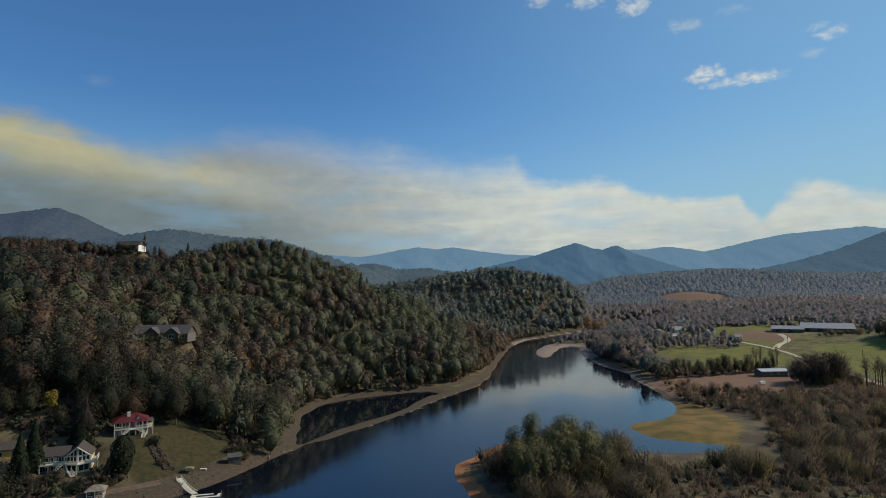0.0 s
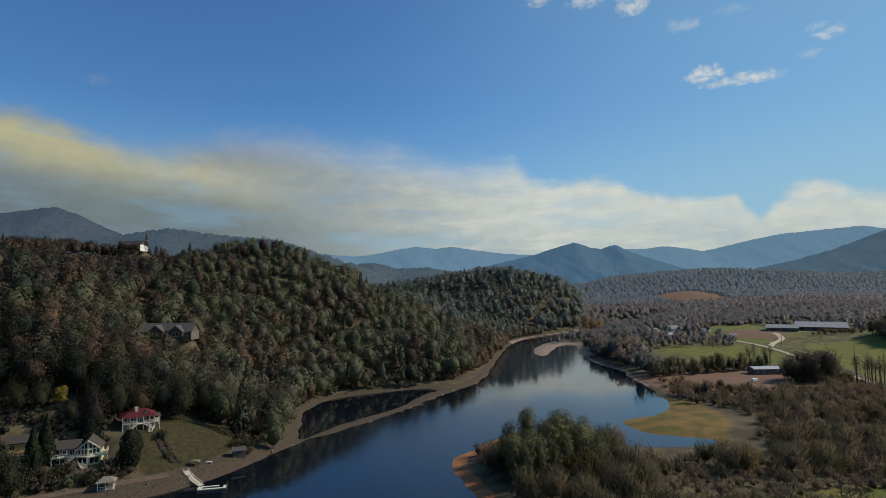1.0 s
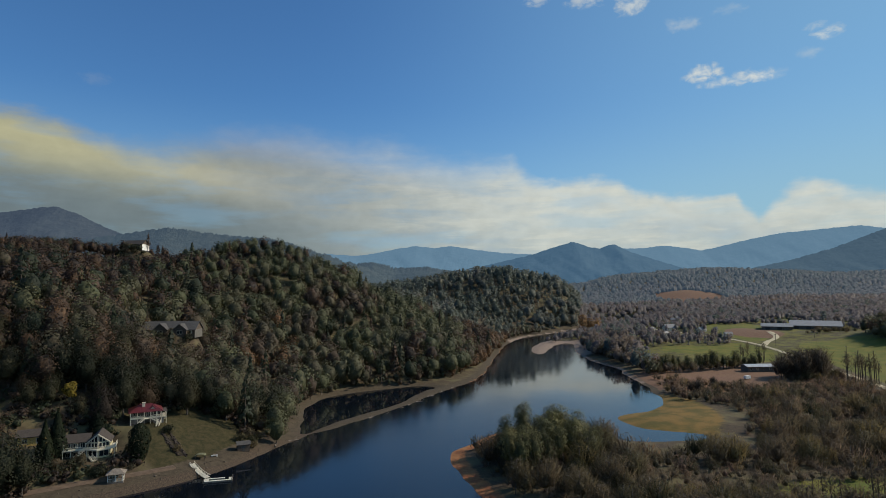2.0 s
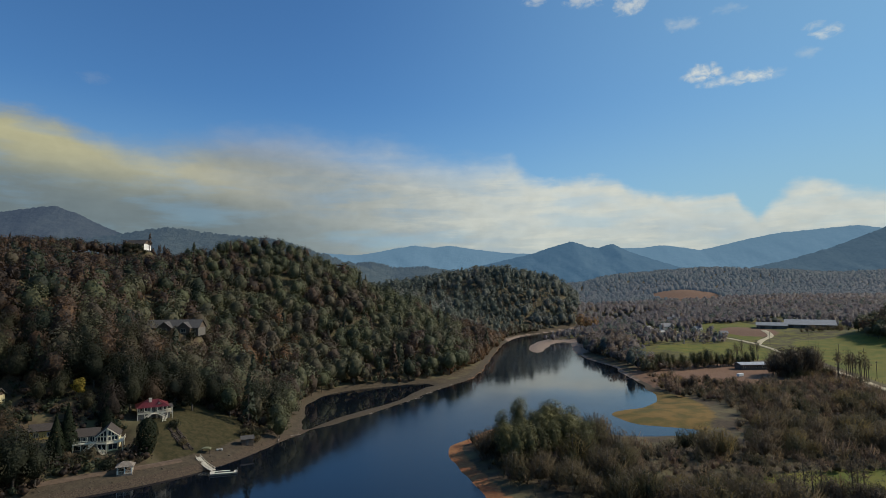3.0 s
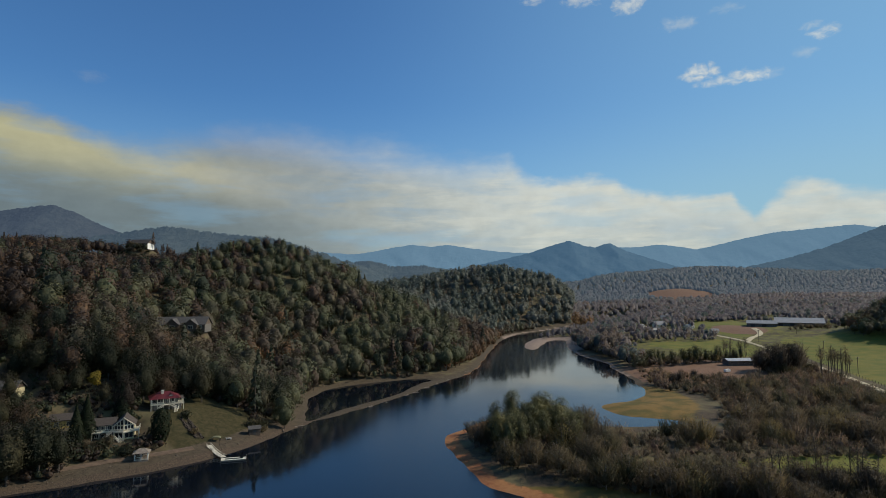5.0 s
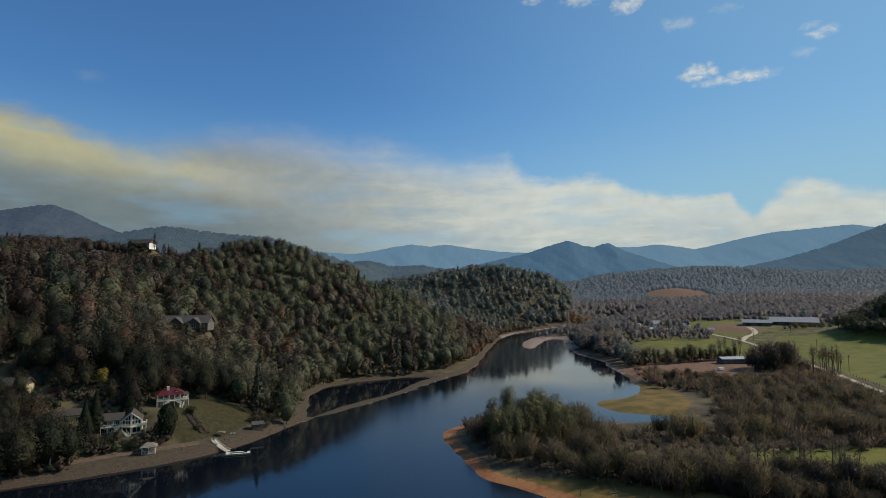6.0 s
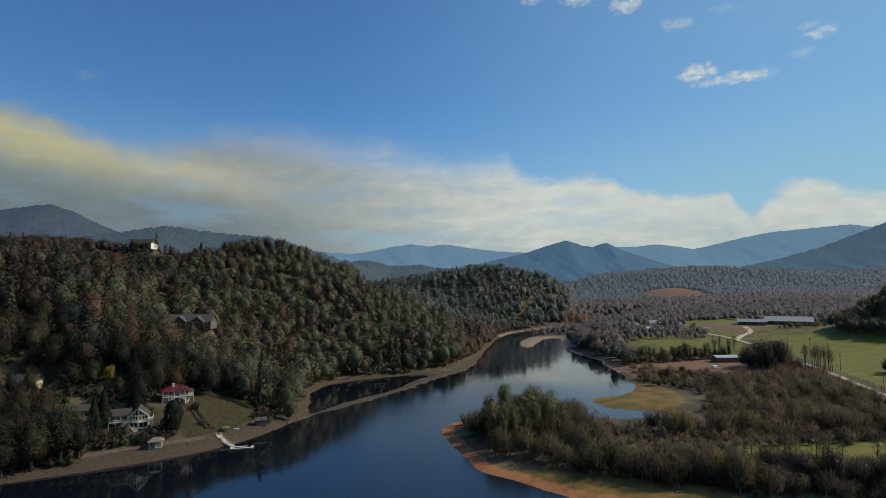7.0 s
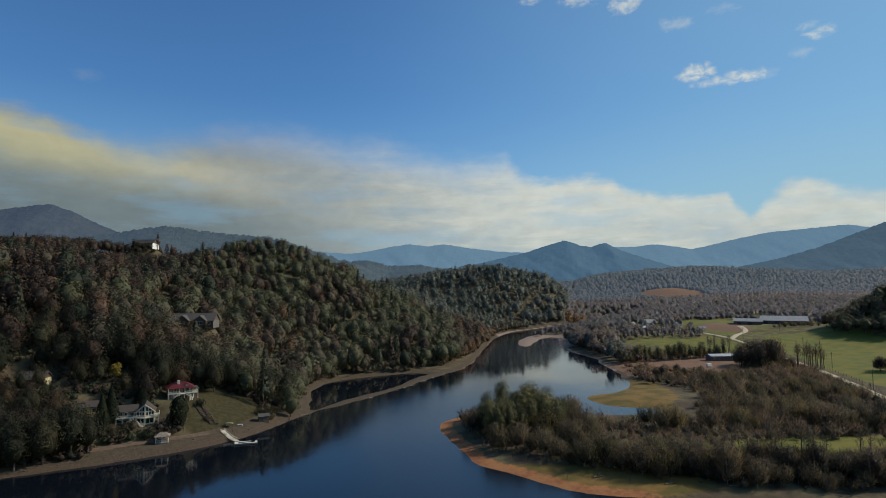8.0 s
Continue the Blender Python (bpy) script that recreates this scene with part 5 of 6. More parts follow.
def yard_keep(x, y):
    """Undergrowth between the houses and below the trees, off the lawn and the track."""
    di = away(x, y, INNERC, False)
    k = side_left(x, y) & (di > np.where(x < -97, 2.6, 9.5)) & (y < 200)
    k &= ((x + 73) / 14) ** 2 + ((y - 168) / 20) ** 2 > 1
    for hx0, hy0, hr0 in ((-94, 151, 8.5), (-88, 170.5, 8), (-111, 153, 6), (-107.5, 147.5, 6), (-133, 160, 7), (-85, 160, 7), (-96, 143, 3)):
        k &= np.hypot(x - hx0, y - hy0) > hr0
    return k * 0.97


yx3, yy3, yz3 = scatter(-170, -52, 100, 200, 2.5, yard_keep, r5)
# about two thirds take the shade-dark last stop of WOODS
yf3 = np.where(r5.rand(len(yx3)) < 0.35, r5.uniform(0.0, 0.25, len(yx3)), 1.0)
UNDER = [(np.concatenate([core(2.6, -0.5, 1.8, 580 + i, 2, 0.6), crown(46, 3.4, -0.1, 2.3, 0.26, 580 + i, 8)]), None) for i in range(5)]
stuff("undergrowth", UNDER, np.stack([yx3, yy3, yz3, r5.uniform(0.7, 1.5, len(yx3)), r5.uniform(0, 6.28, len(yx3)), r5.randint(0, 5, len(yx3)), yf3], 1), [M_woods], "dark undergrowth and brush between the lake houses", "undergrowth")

# ---- buildings ----
class Solid:
    """Collects boxes, slabs and prisms into one mesh."""

    def __init__(self):
        self.v, self.f = [], []

    def poly(self, base, top):
        """A prism between two rings of corners."""
        o, n = len(self.v), len(base)
        self.v += [tuple(p) for p in base] + [tuple(p) for p in top]
        self.f += [tuple(range(o + n - 1, o - 1, -1)), tuple(range(o + n, o + 2 * n))]
        self.f += [(o + i, o + (i + 1) % n, o + n + (i + 1) % n, o + n + i) for i in range(n)]
        return self

    def box(self, x0, x1, y0, y1, z0, z1):
        a = [(x0, y0), (x1, y0), (x1, y1), (x0, y1)]
        return self.poly([(*p, z0) for p in a], [(*p, z1) for p in a])

    def beam(self, p, q, w=0.1, h=0.1):
        """A straight bar from p to q."""
        p, q = Vector(p), Vector(q)
        t = (q - p).normalized()
        up = Vector((0, 0, 1)) if abs(t.z) < 0.95 else Vector((0, 1, 0))
        s = t.cross(up).normalized() * w / 2
        u = s.cross(t).normalized() * h / 2
        return self.poly([p - s - u, p + s - u, p + s + u, p - s + u], [q - s - u, q + s - u, q + s + u, q - s + u])

    def slab(self, corners, thick):
        """A sloping sheet with thickness downwards."""
        c = [Vector(p) for p in corners]
        nrm = (c[1] - c[0]).cross(c[2] - c[0]).normalized()
        if nrm.z < 0:
            nrm = -nrm
        return self.poly([p - nrm * thick for p in c], c)

    def mesh(self, name, mat):
        me = bpy.data.meshes.new(name)
        bm = bmesh.new()
        vs = [bm.verts.new(p) for p in self.v]
        for f in self.f:
            bm.faces.new([vs[i] for i in f])
        bmesh.ops.recalc_face_normals(bm, faces=bm.faces)
        bm.to_mesh(me)
        bm.free()
        me.materials.append(mat)
        return me


def part(name, solid, mat, parent, label=""):
    ob = new(name, solid.mesh(name, mat))
    ob.parent = parent
    return tagged(ob, label)


def thing(name, m, label, category, group="", kind=""):
    ob = tagged(new(name), label, category, group, kind)
    ob.matrix_basis = m
    return ob


def window(parent, x, y, z, w, h, axis="x", side=-1):
    """A window let into a wall, its face at y (or x); side: which way it looks."""
    fr, pn = Solid(), Solid()
    t, a, b = 0.12, 0.05 * side, -0.04 * side
    def bx(s, u0, u1, z0, z1, d0, d1):
        lo, hi = min(d0, d1), max(d0, d1)
        if axis == "x":
            s.box(x + u0, x + u1, y + lo, y + hi, z0, z1)
        else:
            s.box(x + lo, x + hi, y + u0, y + u1, z0, z1)
    bx(fr, -w / 2, w / 2, z, z + t, a, b)
    bx(fr, -w / 2, w / 2, z + h - t, z + h, a, b)
    bx(fr, -w / 2, -w / 2 + t, z + t, z + h - t, a, b)
    bx(fr, w / 2 - t, w / 2, z + t, z + h - t, a, b)
    bx(fr, -0.04, 0.04, z + t, z + h - t, a * 0.9, b)
    bx(pn, -w / 2 + t, w / 2 - t, z + t, z + h - t, 0.012 * side, b)
    f = part("window", fr, M_trim, parent)
    part("pane", pn, M_glass, f, "dark glass pane")


def gable_roof(x0, x1, y0, y1, eave, ridge, along="x", over=0.5, thick=0.22):
    s = Solid()
    if along == "x":
        m = (y0 + y1) / 2
        k = (ridge - eave) / (m - y0)
        e = eave - over * k
        s.slab([(x0 - over, y0 - over, e), (x1 + over, y0 - over, e), (x1 + over, m, ridge), (x0 - over, m, ridge)], thick)
        s.slab([(x0 - over, m, ridge), (x1 + over, m, ridge), (x1 + over, y1 + over, e), (x0 - over, y1 + over, e)], thick)
    else:
        m = (x0 + x1) / 2
        k = (ridge - eave) / (m - x0)
        e = eave - over * k
        s.slab([(x0 - over, y0 - over, e), (m, y0 - over, ridge), (m, y1 + over, ridge), (x0 - over, y1 + over, e)], thick)
        s.slab([(m, y0 - over, ridge), (x1 + over, y0 - over, e), (x1 + over, y1 + over, e), (m, y1 + over, ridge)], thick)
    return s


def gable_walls(x0, x1, y0, y1, base, eave, ridge, along="x"):
    s = Solid()
    if along == "x":
        m = (y0 + y1) / 2
        ring = [(y0, base), (y1, base), (y1, eave - 0.2), (m, ridge - 0.25), (y0, eave - 0.2)]
        return s.poly([(x0, a, b) for a, b in ring], [(x1, a, b) for a, b in ring])
    m = (x0 + x1) / 2
    ring = [(x0, base), (x1, base), (x1, eave - 0.2), (m, ridge - 0.25), (x0, eave - 0.2)]
    return s.poly([(a, y0, b) for a, b in ring], [(a, y1, b) for a, b in ring])


def railing(parent, p, q, height=0.95, step=0.32):
    """Rail with balusters between two points at deck level."""
    s = Solid()
    p, q = Vector(p), Vector(q)
    up = Vector((0, 0, height))
    s.beam(p + up, q + up, 0.14, 0.12)
    s.beam(p + up * 0.12, q + up * 0.12, 0.1, 0.08)
    n = max(2, int((q - p).length / step))
    for i in range(n + 1):
        a = p.lerp(q, i / n)
        w = 0.13 if i in (0, n) else 0.06
        s.beam(a, a + up, w, w)
    part("railing", s, M_trim, parent, "white painted railing")


def flight(parent, top, foot, width, side):
    """A white stair from top to foot; side: its width goes along this direction."""
    top, foot, side = Vector(top), Vector(foot), Vector(side).normalized() * width / 2
    n = max(3, int((top.z - foot.z) / 0.19))
    st = Solid()
    for sgn in (-1, 1):
        st.beam(top + side * sgn, foot + side * sgn, 0.08, 0.3)
    for i in range(n):
        c = top.lerp(foot, (i + 0.6) / n)
        st.beam(c - side, c + side, 0.28, 0.05)
    s = part("stairs", st, M_trim, parent, "white wooden stairs")
    for sgn in (-1, 1):
        r = Solid()
        a, b = top + side * sgn, foot + side * sgn
        up = Vector((0, 0, 0.95))
        r.beam(a + up, b + up, 0.12, 0.12)
        for i in range(n + 1):
            c = a.lerp(b, i / n)
            r.beam(c, c + up, 0.06, 0.06)
        part("handrail", r, M_trim, s)


# lake house with a glazed prow
def lake_house():
    h = thing("lake_house", pose(-93.6, 152.4, 6.3, 0, 0, 22), "white lake house with grey roofs, decks and a glazed gable front", "house")
    part("wall", gable_walls(-8.6, -1.6, -3.2, 4.2, -0.6, 5.6, 7.4), M_siding, h, "pale siding wall of the low wing")
    part("roof", gable_roof(-8.6, -1.6, -3.2, 4.2, 5.6, 7.5, "x", 0.6), M_roof, h, "grey shingle roof of the low wing")
    # tall gabled part with a pointed front
    x0, x1, y0, y1, m = -1.6, 5.0, -4.6, 3.2, 1.7
    s = Solid()
    ring0 = [(x0, y0, -0.6), (m, y0 - 1.5, -0.6), (x1, y0, -0.6), (x1, y1, -0.6), (x0, y1, -0.6)]
    s.poly(ring0, [(a, b, 5.2) for a, b, _ in ring0])
    s.poly([(x0, y0, 5.2), (m, y0 - 1.5, 5.2), (m, y0 - 1.5, 8.1)], [(x0, y1, 5.2), (m, y1, 5.2), (m, y1, 8.1)])
    s.poly([(m, y0 - 1.5, 5.2), (x1, y0, 5.2), (m, y0 - 1.5, 8.1)], [(m, y1, 5.2), (x1, y1, 5.2), (m, y1, 8.1)])
    # sunlight on the gable is put into this wall's colour
    part("wall", s, M_sunlit, h, "wall of the tall gabled part, sunlit cream put into its colour")
    r = Solid()
    r.slab([(x0 - 0.5, y0 - 0.5, 4.85), (m, y0 - 2.3, 8.4), (m, y1 + 0.4, 8.4), (x0 - 0.5, y1 + 0.4, 4.85)], 0.22)
    r.slab([(m, y0 - 2.3, 8.4), (x1 + 0.5, y0 - 0.5, 4.85), (x1 + 0.5, y1 + 0.4, 4.85), (m, y1 + 0.4, 8.4)], 0.22)
    part("roof", r, M_roof, h, "steep grey shingle roof over the gable")
    t = Solid()
    t.beam((x0 - 0.55, y0 - 0.55, 4.72), (m, y0 - 2.36, 8.28), 0.12, 0.34)
    t.beam((m, y0 - 2.36, 8.28), (x1 + 0.55, y0 - 0.55, 4.72), 0.12, 0.34)
    part("bargeboard", t, M_trim, h, "white gable trim")
    for sx, ex, ey in ((0, x0, y0), (1, x1, y0)):
        a, b = Vector((m, y0 - 1.5, 0)), Vector((ex, ey, 0))
        d = (b - a).normalized()
        nrm = Vector((d.y, -d.x, 0)) * (1 if sx == 0 else 1)
        if nrm.y > 0:
            nrm = -nrm
        L = (b - a).length
        for k in range(3):
            u0, u1 = 0.25 + k * (L - 0.4) / 3, 0.1 + (k + 1) * (L - 0.4) / 3
            hi0, hi1 = 8.1 - (8.1 - 5.2) * (u0 / L) - 0.35, 8.1 - (8.1 - 5.2) * (u1 / L) - 0.35
            p0, p1 = a + d * u0 + nrm * 0.03, a + d * u1 + nrm * 0.03
            for lo, h0, h1 in ((3.25, 5.0, 5.0), (5.3, max(hi0, 5.35), max(hi1, 5.35))):
                g = Solid()
                q = [p0 + Vector((0, 0, lo)), p1 + Vector((0, 0, lo)), p1 + Vector((0, 0, h1)), p0 + Vector((0, 0, h0))]
                g.poly([c - nrm * 0.05 for c in q], [c + nrm * 0.02 for c in q])
                pane = part("pane", g, M_glass, h, "tall dark window pane")
                f = Solid()
                for i in range(4):
                    f.beam(q[i] + nrm * 0.05, q[(i + 1) % 4] + nrm * 0.05, 0.14, 0.14)
                part("frame", f, M_trim, pane)
        for k in range(2):
            c = a + d * (L * (0.3 + 0.4 * k)) + nrm * 0.03
            g = Solid()
            q = [c - d * 0.7 + Vector((0, 0, 0.3)), c + d * 0.7 + Vector((0, 0, 0.3)), c + d * 0.7 + Vector((0, 0, 2.3)), c - d * 0.7 + Vector((0, 0, 2.3))]
            g.poly([v - nrm * 0.05 for v in q], [v + nrm * 0.02 for v in q])
            pane = part("pane", g, M_glass, h, "ground floor window")
            f = Solid()
            for i in range(4):
                f.beam(q[i] + nrm * 0.05, q[(i + 1) % 4] + nrm * 0.05, 0.12, 0.12)
            part("frame", f, M_trim, pane)
    po = Solid()
    po.box(m - 0.12, m + 0.12, y0 - 1.7, y0 - 1.46, 3.0, 8.1)
    part("post", po, M_trim, h, "white post up to the gable peak")
    # decks
    dk = Solid()
    dk.box(-8.8, -1.7, -5.4, -3.2, 2.75, 3.0)
    part("deck", dk, M_trim, h, "white deck of the low wing")
    dk = Solid()
    ring = [(x0 - 0.1, y0 - 1.6), (m, y0 - 3.3), (x1 + 1.7, y0 - 1.2), (x1 + 1.7, y1 - 2.0), (x1, y1 - 2.0), (x1, y0), (m, y0 - 1.5), (x0, y0)]
    dk.poly([(a, b, 2.75) for a, b in ring], [(a, b, 3.0) for a, b in ring])
    part("deck", dk, M_trim, h, "white deck round the glazed gable")
    for p, q in (((-8.7, -5.3, 3), (-3.4, -5.3, 3)), ((-8.7, -5.3, 3), (-8.7, -3.3, 3)), ((x0, y0 - 1.55, 3), (m, y0 - 3.2, 3)), ((m, y0 - 3.2, 3), (x1 + 1.6, y0 - 1.15, 3)), ((x1 + 1.6, y0 - 1.15, 3), (x1 + 1.6, y1 - 2.1, 3))):
        railing(h, p, q)
    for px, py in ((-8.6, -5.2), (-6.3, -5.2), (-4.0, -5.2), (x0, y0 - 1.5), (m, y0 - 3.1), (x1 + 1.5, y0 - 1.1), (x1 + 1.5, -0.5)):
        s = Solid()
        s.box(px - 0.1, px + 0.1, py - 0.1, py + 0.1, -1.6, 2.75)
        part("post", s, M_trim, h)
    for i in range(6):
        s = Solid()
        px = -8.3 + i * 1.25
        s.box(px - 0.07, px + 0.07, -5.25, -5.1, 3.0, 5.2)
        if i in (0, 3, 5):
            part("post", s, M_trim, h)
    flight(h, (-2.2, -6.0, 3.0), (-5.2, -6.2, 0.2), 1.1, (0, 1, 0))
    flight(h, (m - 2.2, y0 - 2.6, 1.0), (m - 0.8, y0 - 3.9, -0.6), 1.2, (1, 0.6, 0))
    for wx in (-7.4, -5.3, -3.2):
        window(h, wx, -3.2, 3.3, 1.5, 1.7)
        window(h, wx, -3.2, 0.4, 1.4, 1.5)
    for wy in (-2.4, 0.2, 2.6):
        window(h, x1, wy, 3.5, 1.3, 1.5, "y", 1)
    window(h, -8.6, 0.4, 3.4, 1.3, 1.4, "y", -1)
    h.scale = (0.8, 0.8, 0.76)


lake_house()


def red_house():
    h = thing("red_roofed_house", pose(-88.6, 170.6, 11.5, 0, 0, 28), "white house with a red metal roof and a raised porch", "house")
    s = Solid()
    s.box(-5.6, 5.0, -2.4, 5.6, -0.8, 4.5)
    part("wall", s, M_siding, h)
    r = Solid()
    e, z0, z1 = 0.6, 4.35, 6.9
    X0, X1, Y0, Y1 = -5.9, 5.3, -5.0, 6.0
    a, b, c, d = (X0 - e, Y0, z0), (X1 + e, Y0, z0), (X1 + e, Y1, z0), (X0 - e, Y1, z0)
    p, q = (-2.2, 1.2, z1), (1.8, 1.2, z1)
    r.slab([a, b, q, p], 0.18)
    r.slab([c, d, p, q], 0.18)
    r.slab([b, c, q], 0.18)
    r.slab([d, a, p], 0.18)
    part("roof", r, M_red, h, "red metal hipped roof")
    s = Solid()
    for k in range(26):
        x = X0 + 0.2 + k * (X1 - X0 - 0.4) / 25
        t = min(1.0, max(0.05, min((x - X0 + e) / (-2.2 - X0 + e), (X1 + e - x) / (X1 + e - 1.8))))
        s.beam((x, Y0, z0 + 0.05), (x, Y0 + (1.2 - Y0) * t, z0 + (z1 - z0) * t + 0.05), 0.06, 0.06)
    part("roof_seams", s, M_red, h)
    # dormer and chimney
    g = Solid()
    g.poly([(1.2, -3.2, 5.2), (3.2, -3.2, 5.2), (2.2, -3.2, 6.3)], [(1.2, 0.2, 5.2), (3.2, 0.2, 5.2), (2.2, 0.2, 6.3)])
    dm = part("dormer", g, M_trim, h, "small white dormer")
    g = Solid()
    g.slab([(0.9, -3.5, 5.05), (2.2, -3.5, 6.5), (2.2, 0.4, 6.5), (0.9, 0.4, 5.05)], 0.12)
    g.slab([(2.2, -3.5, 6.5), (3.5, -3.5, 5.05), (3.5, 0.4, 5.05), (2.2, 0.4, 6.5)], 0.12)
    part("dormer_roof", g, M_red, dm)
    g = Solid()
    g.box(-1.6, -0.6, -1.0, 0.0, 5.4, 7.6)
    g.box(-1.75, -0.45, -1.15, 0.15, 7.6, 7.8)
    part("chimney", g, M_trim, h, "white chimney")
    # porch
    g = Solid()
    g.box(-5.9, 7.2, -5.2, -2.4, 1.55, 1.8)
    g.box(5.0, 7.2, -2.4, 3.0, 1.55, 1.8)
    part("deck", g, M_trim, h, "raised white porch floor")
    for px, py, top in ((-5.7, -5, 4.35), (-3.3, -5, 4.35), (-0.9, -5, 4.35), (1.3, -5, 4.35), (3.5, -5, 4.35), (5.2, -5, 4.35), (7.0, -5.0, 4.0), (7.0, 2.8, 4.0)):
        g = Solid()
        g.box(px - 0.12, px + 0.12, py - 0.12, py + 0.12, -1.8, top)
        part("post", g, M_trim, h)
    g = Solid()
    g.slab([(5.6, -5.3, 4.2), (7.4, -5.3, 4.0), (7.4, 3.1, 4.0), (5.6, 3.1, 4.2)], 0.12)
    part("porch_roof", g, M_roof, h)
    for p0, q0 in (((-5.7, -5.1, 1.8), (-0.9, -5.1, 1.8)), ((1.3, -5.1, 1.8), (7.0, -5.1, 1.8)), ((7.0, -5.1, 1.8), (7.0, 2.8, 1.8)), ((-5.7, -5.1, 1.8), (-5.7, -2.5, 1.8))):
        railing(h, p0, q0)
    for i in range(9):
        g = Solid()
        px = -5.5 + i * 1.4
        g.box(px - 0.5, px + 0.5, -5.05, -4.95, -1.0, 1.5)
        if i not in (3, 4, 5):
            part("lattice", g, M_siding, h, "pale panel under the porch")
    # double stair: a landing, then flights to both sides
    g = Solid()
    g.box(-0.9, 1.4, -6.6, -5.2, 1.55, 1.78)
    part("landing", g, M_trim, h)
    flight(h, (-0.7, -6.0, 1.75), (-3.2, -6.6, -0.6), 1.2, (0, 1, 0))
    flight(h, (1.3, -6.0, 1.75), (4.2, -6.4, -0.2), 1.2, (0, 1, 0))
    flight(h, (4.4, -6.5, -0.2), (3.6, -9.0, -1.4), 1.2, (1, 0.3, 0))
    for wx in (-4.6, -2.6, 3.0, 4.4):
        window(h, wx, -2.4, 2.3, 1.1, 1.6)
    for wx in (-0.5, 1.2):
        window(h, wx, -2.4, 1.85, 1.0, 2.1)
    for wy in (-0.6, 2.0, 4.2):
        window(h, 5.0, wy, 2.3, 1.1, 1.5, "y", 1)
    h.scale = (0.76, 0.76, 0.68)


red_house()


def simple_house(name, m, w, d, base, eave, ridge, wall, roof, label, along="x", gables=(), ends=None):
    h = thing(name, m, label, "house")
    part("wall", gable_walls(-w / 2, w / 2, -d / 2, d / 2, base, eave, ridge, along), wall, h)
    part("roof", gable_roof(-w / 2, w / 2, -d / 2, d / 2, eave, ridge, along), roof, h, "shingle roof")
    for gx, gw, gh in gables:
        y0 = -d / 2 - 2.0
        part("wall", gable_walls(gx - gw / 2, gx + gw / 2, y0, 0, base, eave, gh, "y"), wall, h, "wall of a front gable")
        part("roof", gable_roof(gx - gw / 2, gx + gw / 2, y0, 0, eave, gh, "y", 0.4), roof, h, "front gable roof")
        t = Solid()
        t.beam((gx - gw / 2 - 0.4, y0 - 0.45, eave - 0.45), (gx, y0 - 0.45, gh - 0.1), 0.1, 0.26)
        t.beam((gx, y0 - 0.45, gh - 0.1), (gx + gw / 2 + 0.4, y0 - 0.45, eave - 0.45), 0.1, 0.26)
        part("bargeboard", t, M_drift, h, "pale gable trim")
        window(h, gx, y0, eave - 2.2, gw * 0.4, 1.6)
    n = max(2, int(w / 3.5))
    for i in range(n):
        wx = -w / 2 + (i + 0.5) * w / n
        if all(abs(wx - g[0]) > g[1] / 2 + 0.8 for g in gables):
            window(h, wx, -d / 2, eave - 2.1, 1.2, 1.4)
    window(h, w / 2, 0.0, eave - 2.1, 1.3, 1.4, "y", 1)
    if ends:
        t = Solid()
        t.box(w / 2 - 0.02, w / 2 + 0.06, -d / 2 + 0.1, d / 2 - 0.1, base, eave - 0.3)
        part("end_wall", t, ends, h, "pale end wall")
    return h


simple_house("hillside_house", pose(-115.4, 247.0, 31.5, 0, 0, 2), 22.5, 9.0, -1.0, 2.9, 6.0, M_log, M_roofdark, "long brown hillside house with a dark roof and two front gables", "x", ((-2.6, 6.0, 5.4), (5.6, 5.6, 5.2)), M_siding)
simple_house("hilltop_house", pose(-238, 454, 83.5, 0, 0, -8), 16.0, 9.0, -1.0, 4.2, 7.4, M_log, M_roof, "house with a grey roof on top of the wooded hill", "x", (), M_white)
simple_house("yellow_cabin", pose(-111, 153.0, 9.0, 0, 0, 26), 6.4, 5.2, -1.0, 2.7, 4.0, M_yellowp, M_roof, "small yellow cabin with a grey roof among dark evergreens", "x")
# its end wall is coloured cream to stand for sun on that side
simple_house("side_lit_house", pose(-134, 160.5, 17.2, 0, 0, 8), 8.0, 6.0, -1.0, 2.6, 4.6, M_log, M_roofdark, "brown house with dark roof and end wall coloured as sunlit among trees", "x", (), M_sunlit)
simple_house("ridge_cabin", pose(-29, 484, 33, 0, 0, 10), 8.0, 6.0, -2.0, 3.5, 6.5, M_log, M_roofdark, "small dark cabin showing above the trees of the ridge", "x")
# tin shed and white trailer on the red ground
simple_house("tin_shed", pose(182, 325, 2.5, 0, 0, 3), 15.0, 7.0, -0.4, 3.2, 4.2, M_siding, M_tin, "long low grey tin shed on bare red ground", "x")


def long_barn(x, y, z, w, d, turn):
    h = thing("long_barn", pose(x, y, z, 0, 0, turn), "very long low farm building with a dull grey metal roof", "barn", "long barns by the lane")
    part("wall", gable_walls(-w / 2, w / 2, -d / 2, d / 2, -3.0, 3.2, 3.2 + d * 0.085), M_siding, h, "pale wall")
    part("roof", gable_roof(-w / 2, w / 2, -d / 2, d / 2, 3.2, 3.3 + d * 0.085, "x", 0.8), M_barnroof, h, "dull grey metal roof")
    for i in range(int(w / 9)):
        s = Solid()
        px = -w / 2 + 4.5 + i * 9
        s.box(px - 1.7, px + 1.7, -d / 2 - 0.06, -d / 2 + 0.02, -0.5, 2.6)
        part("door", s, M_roofdark, h)


long_barn(297, 506, 13.0, 23, 24, -28)
long_barn(336, 514, 13.2, 38, 40, -30)


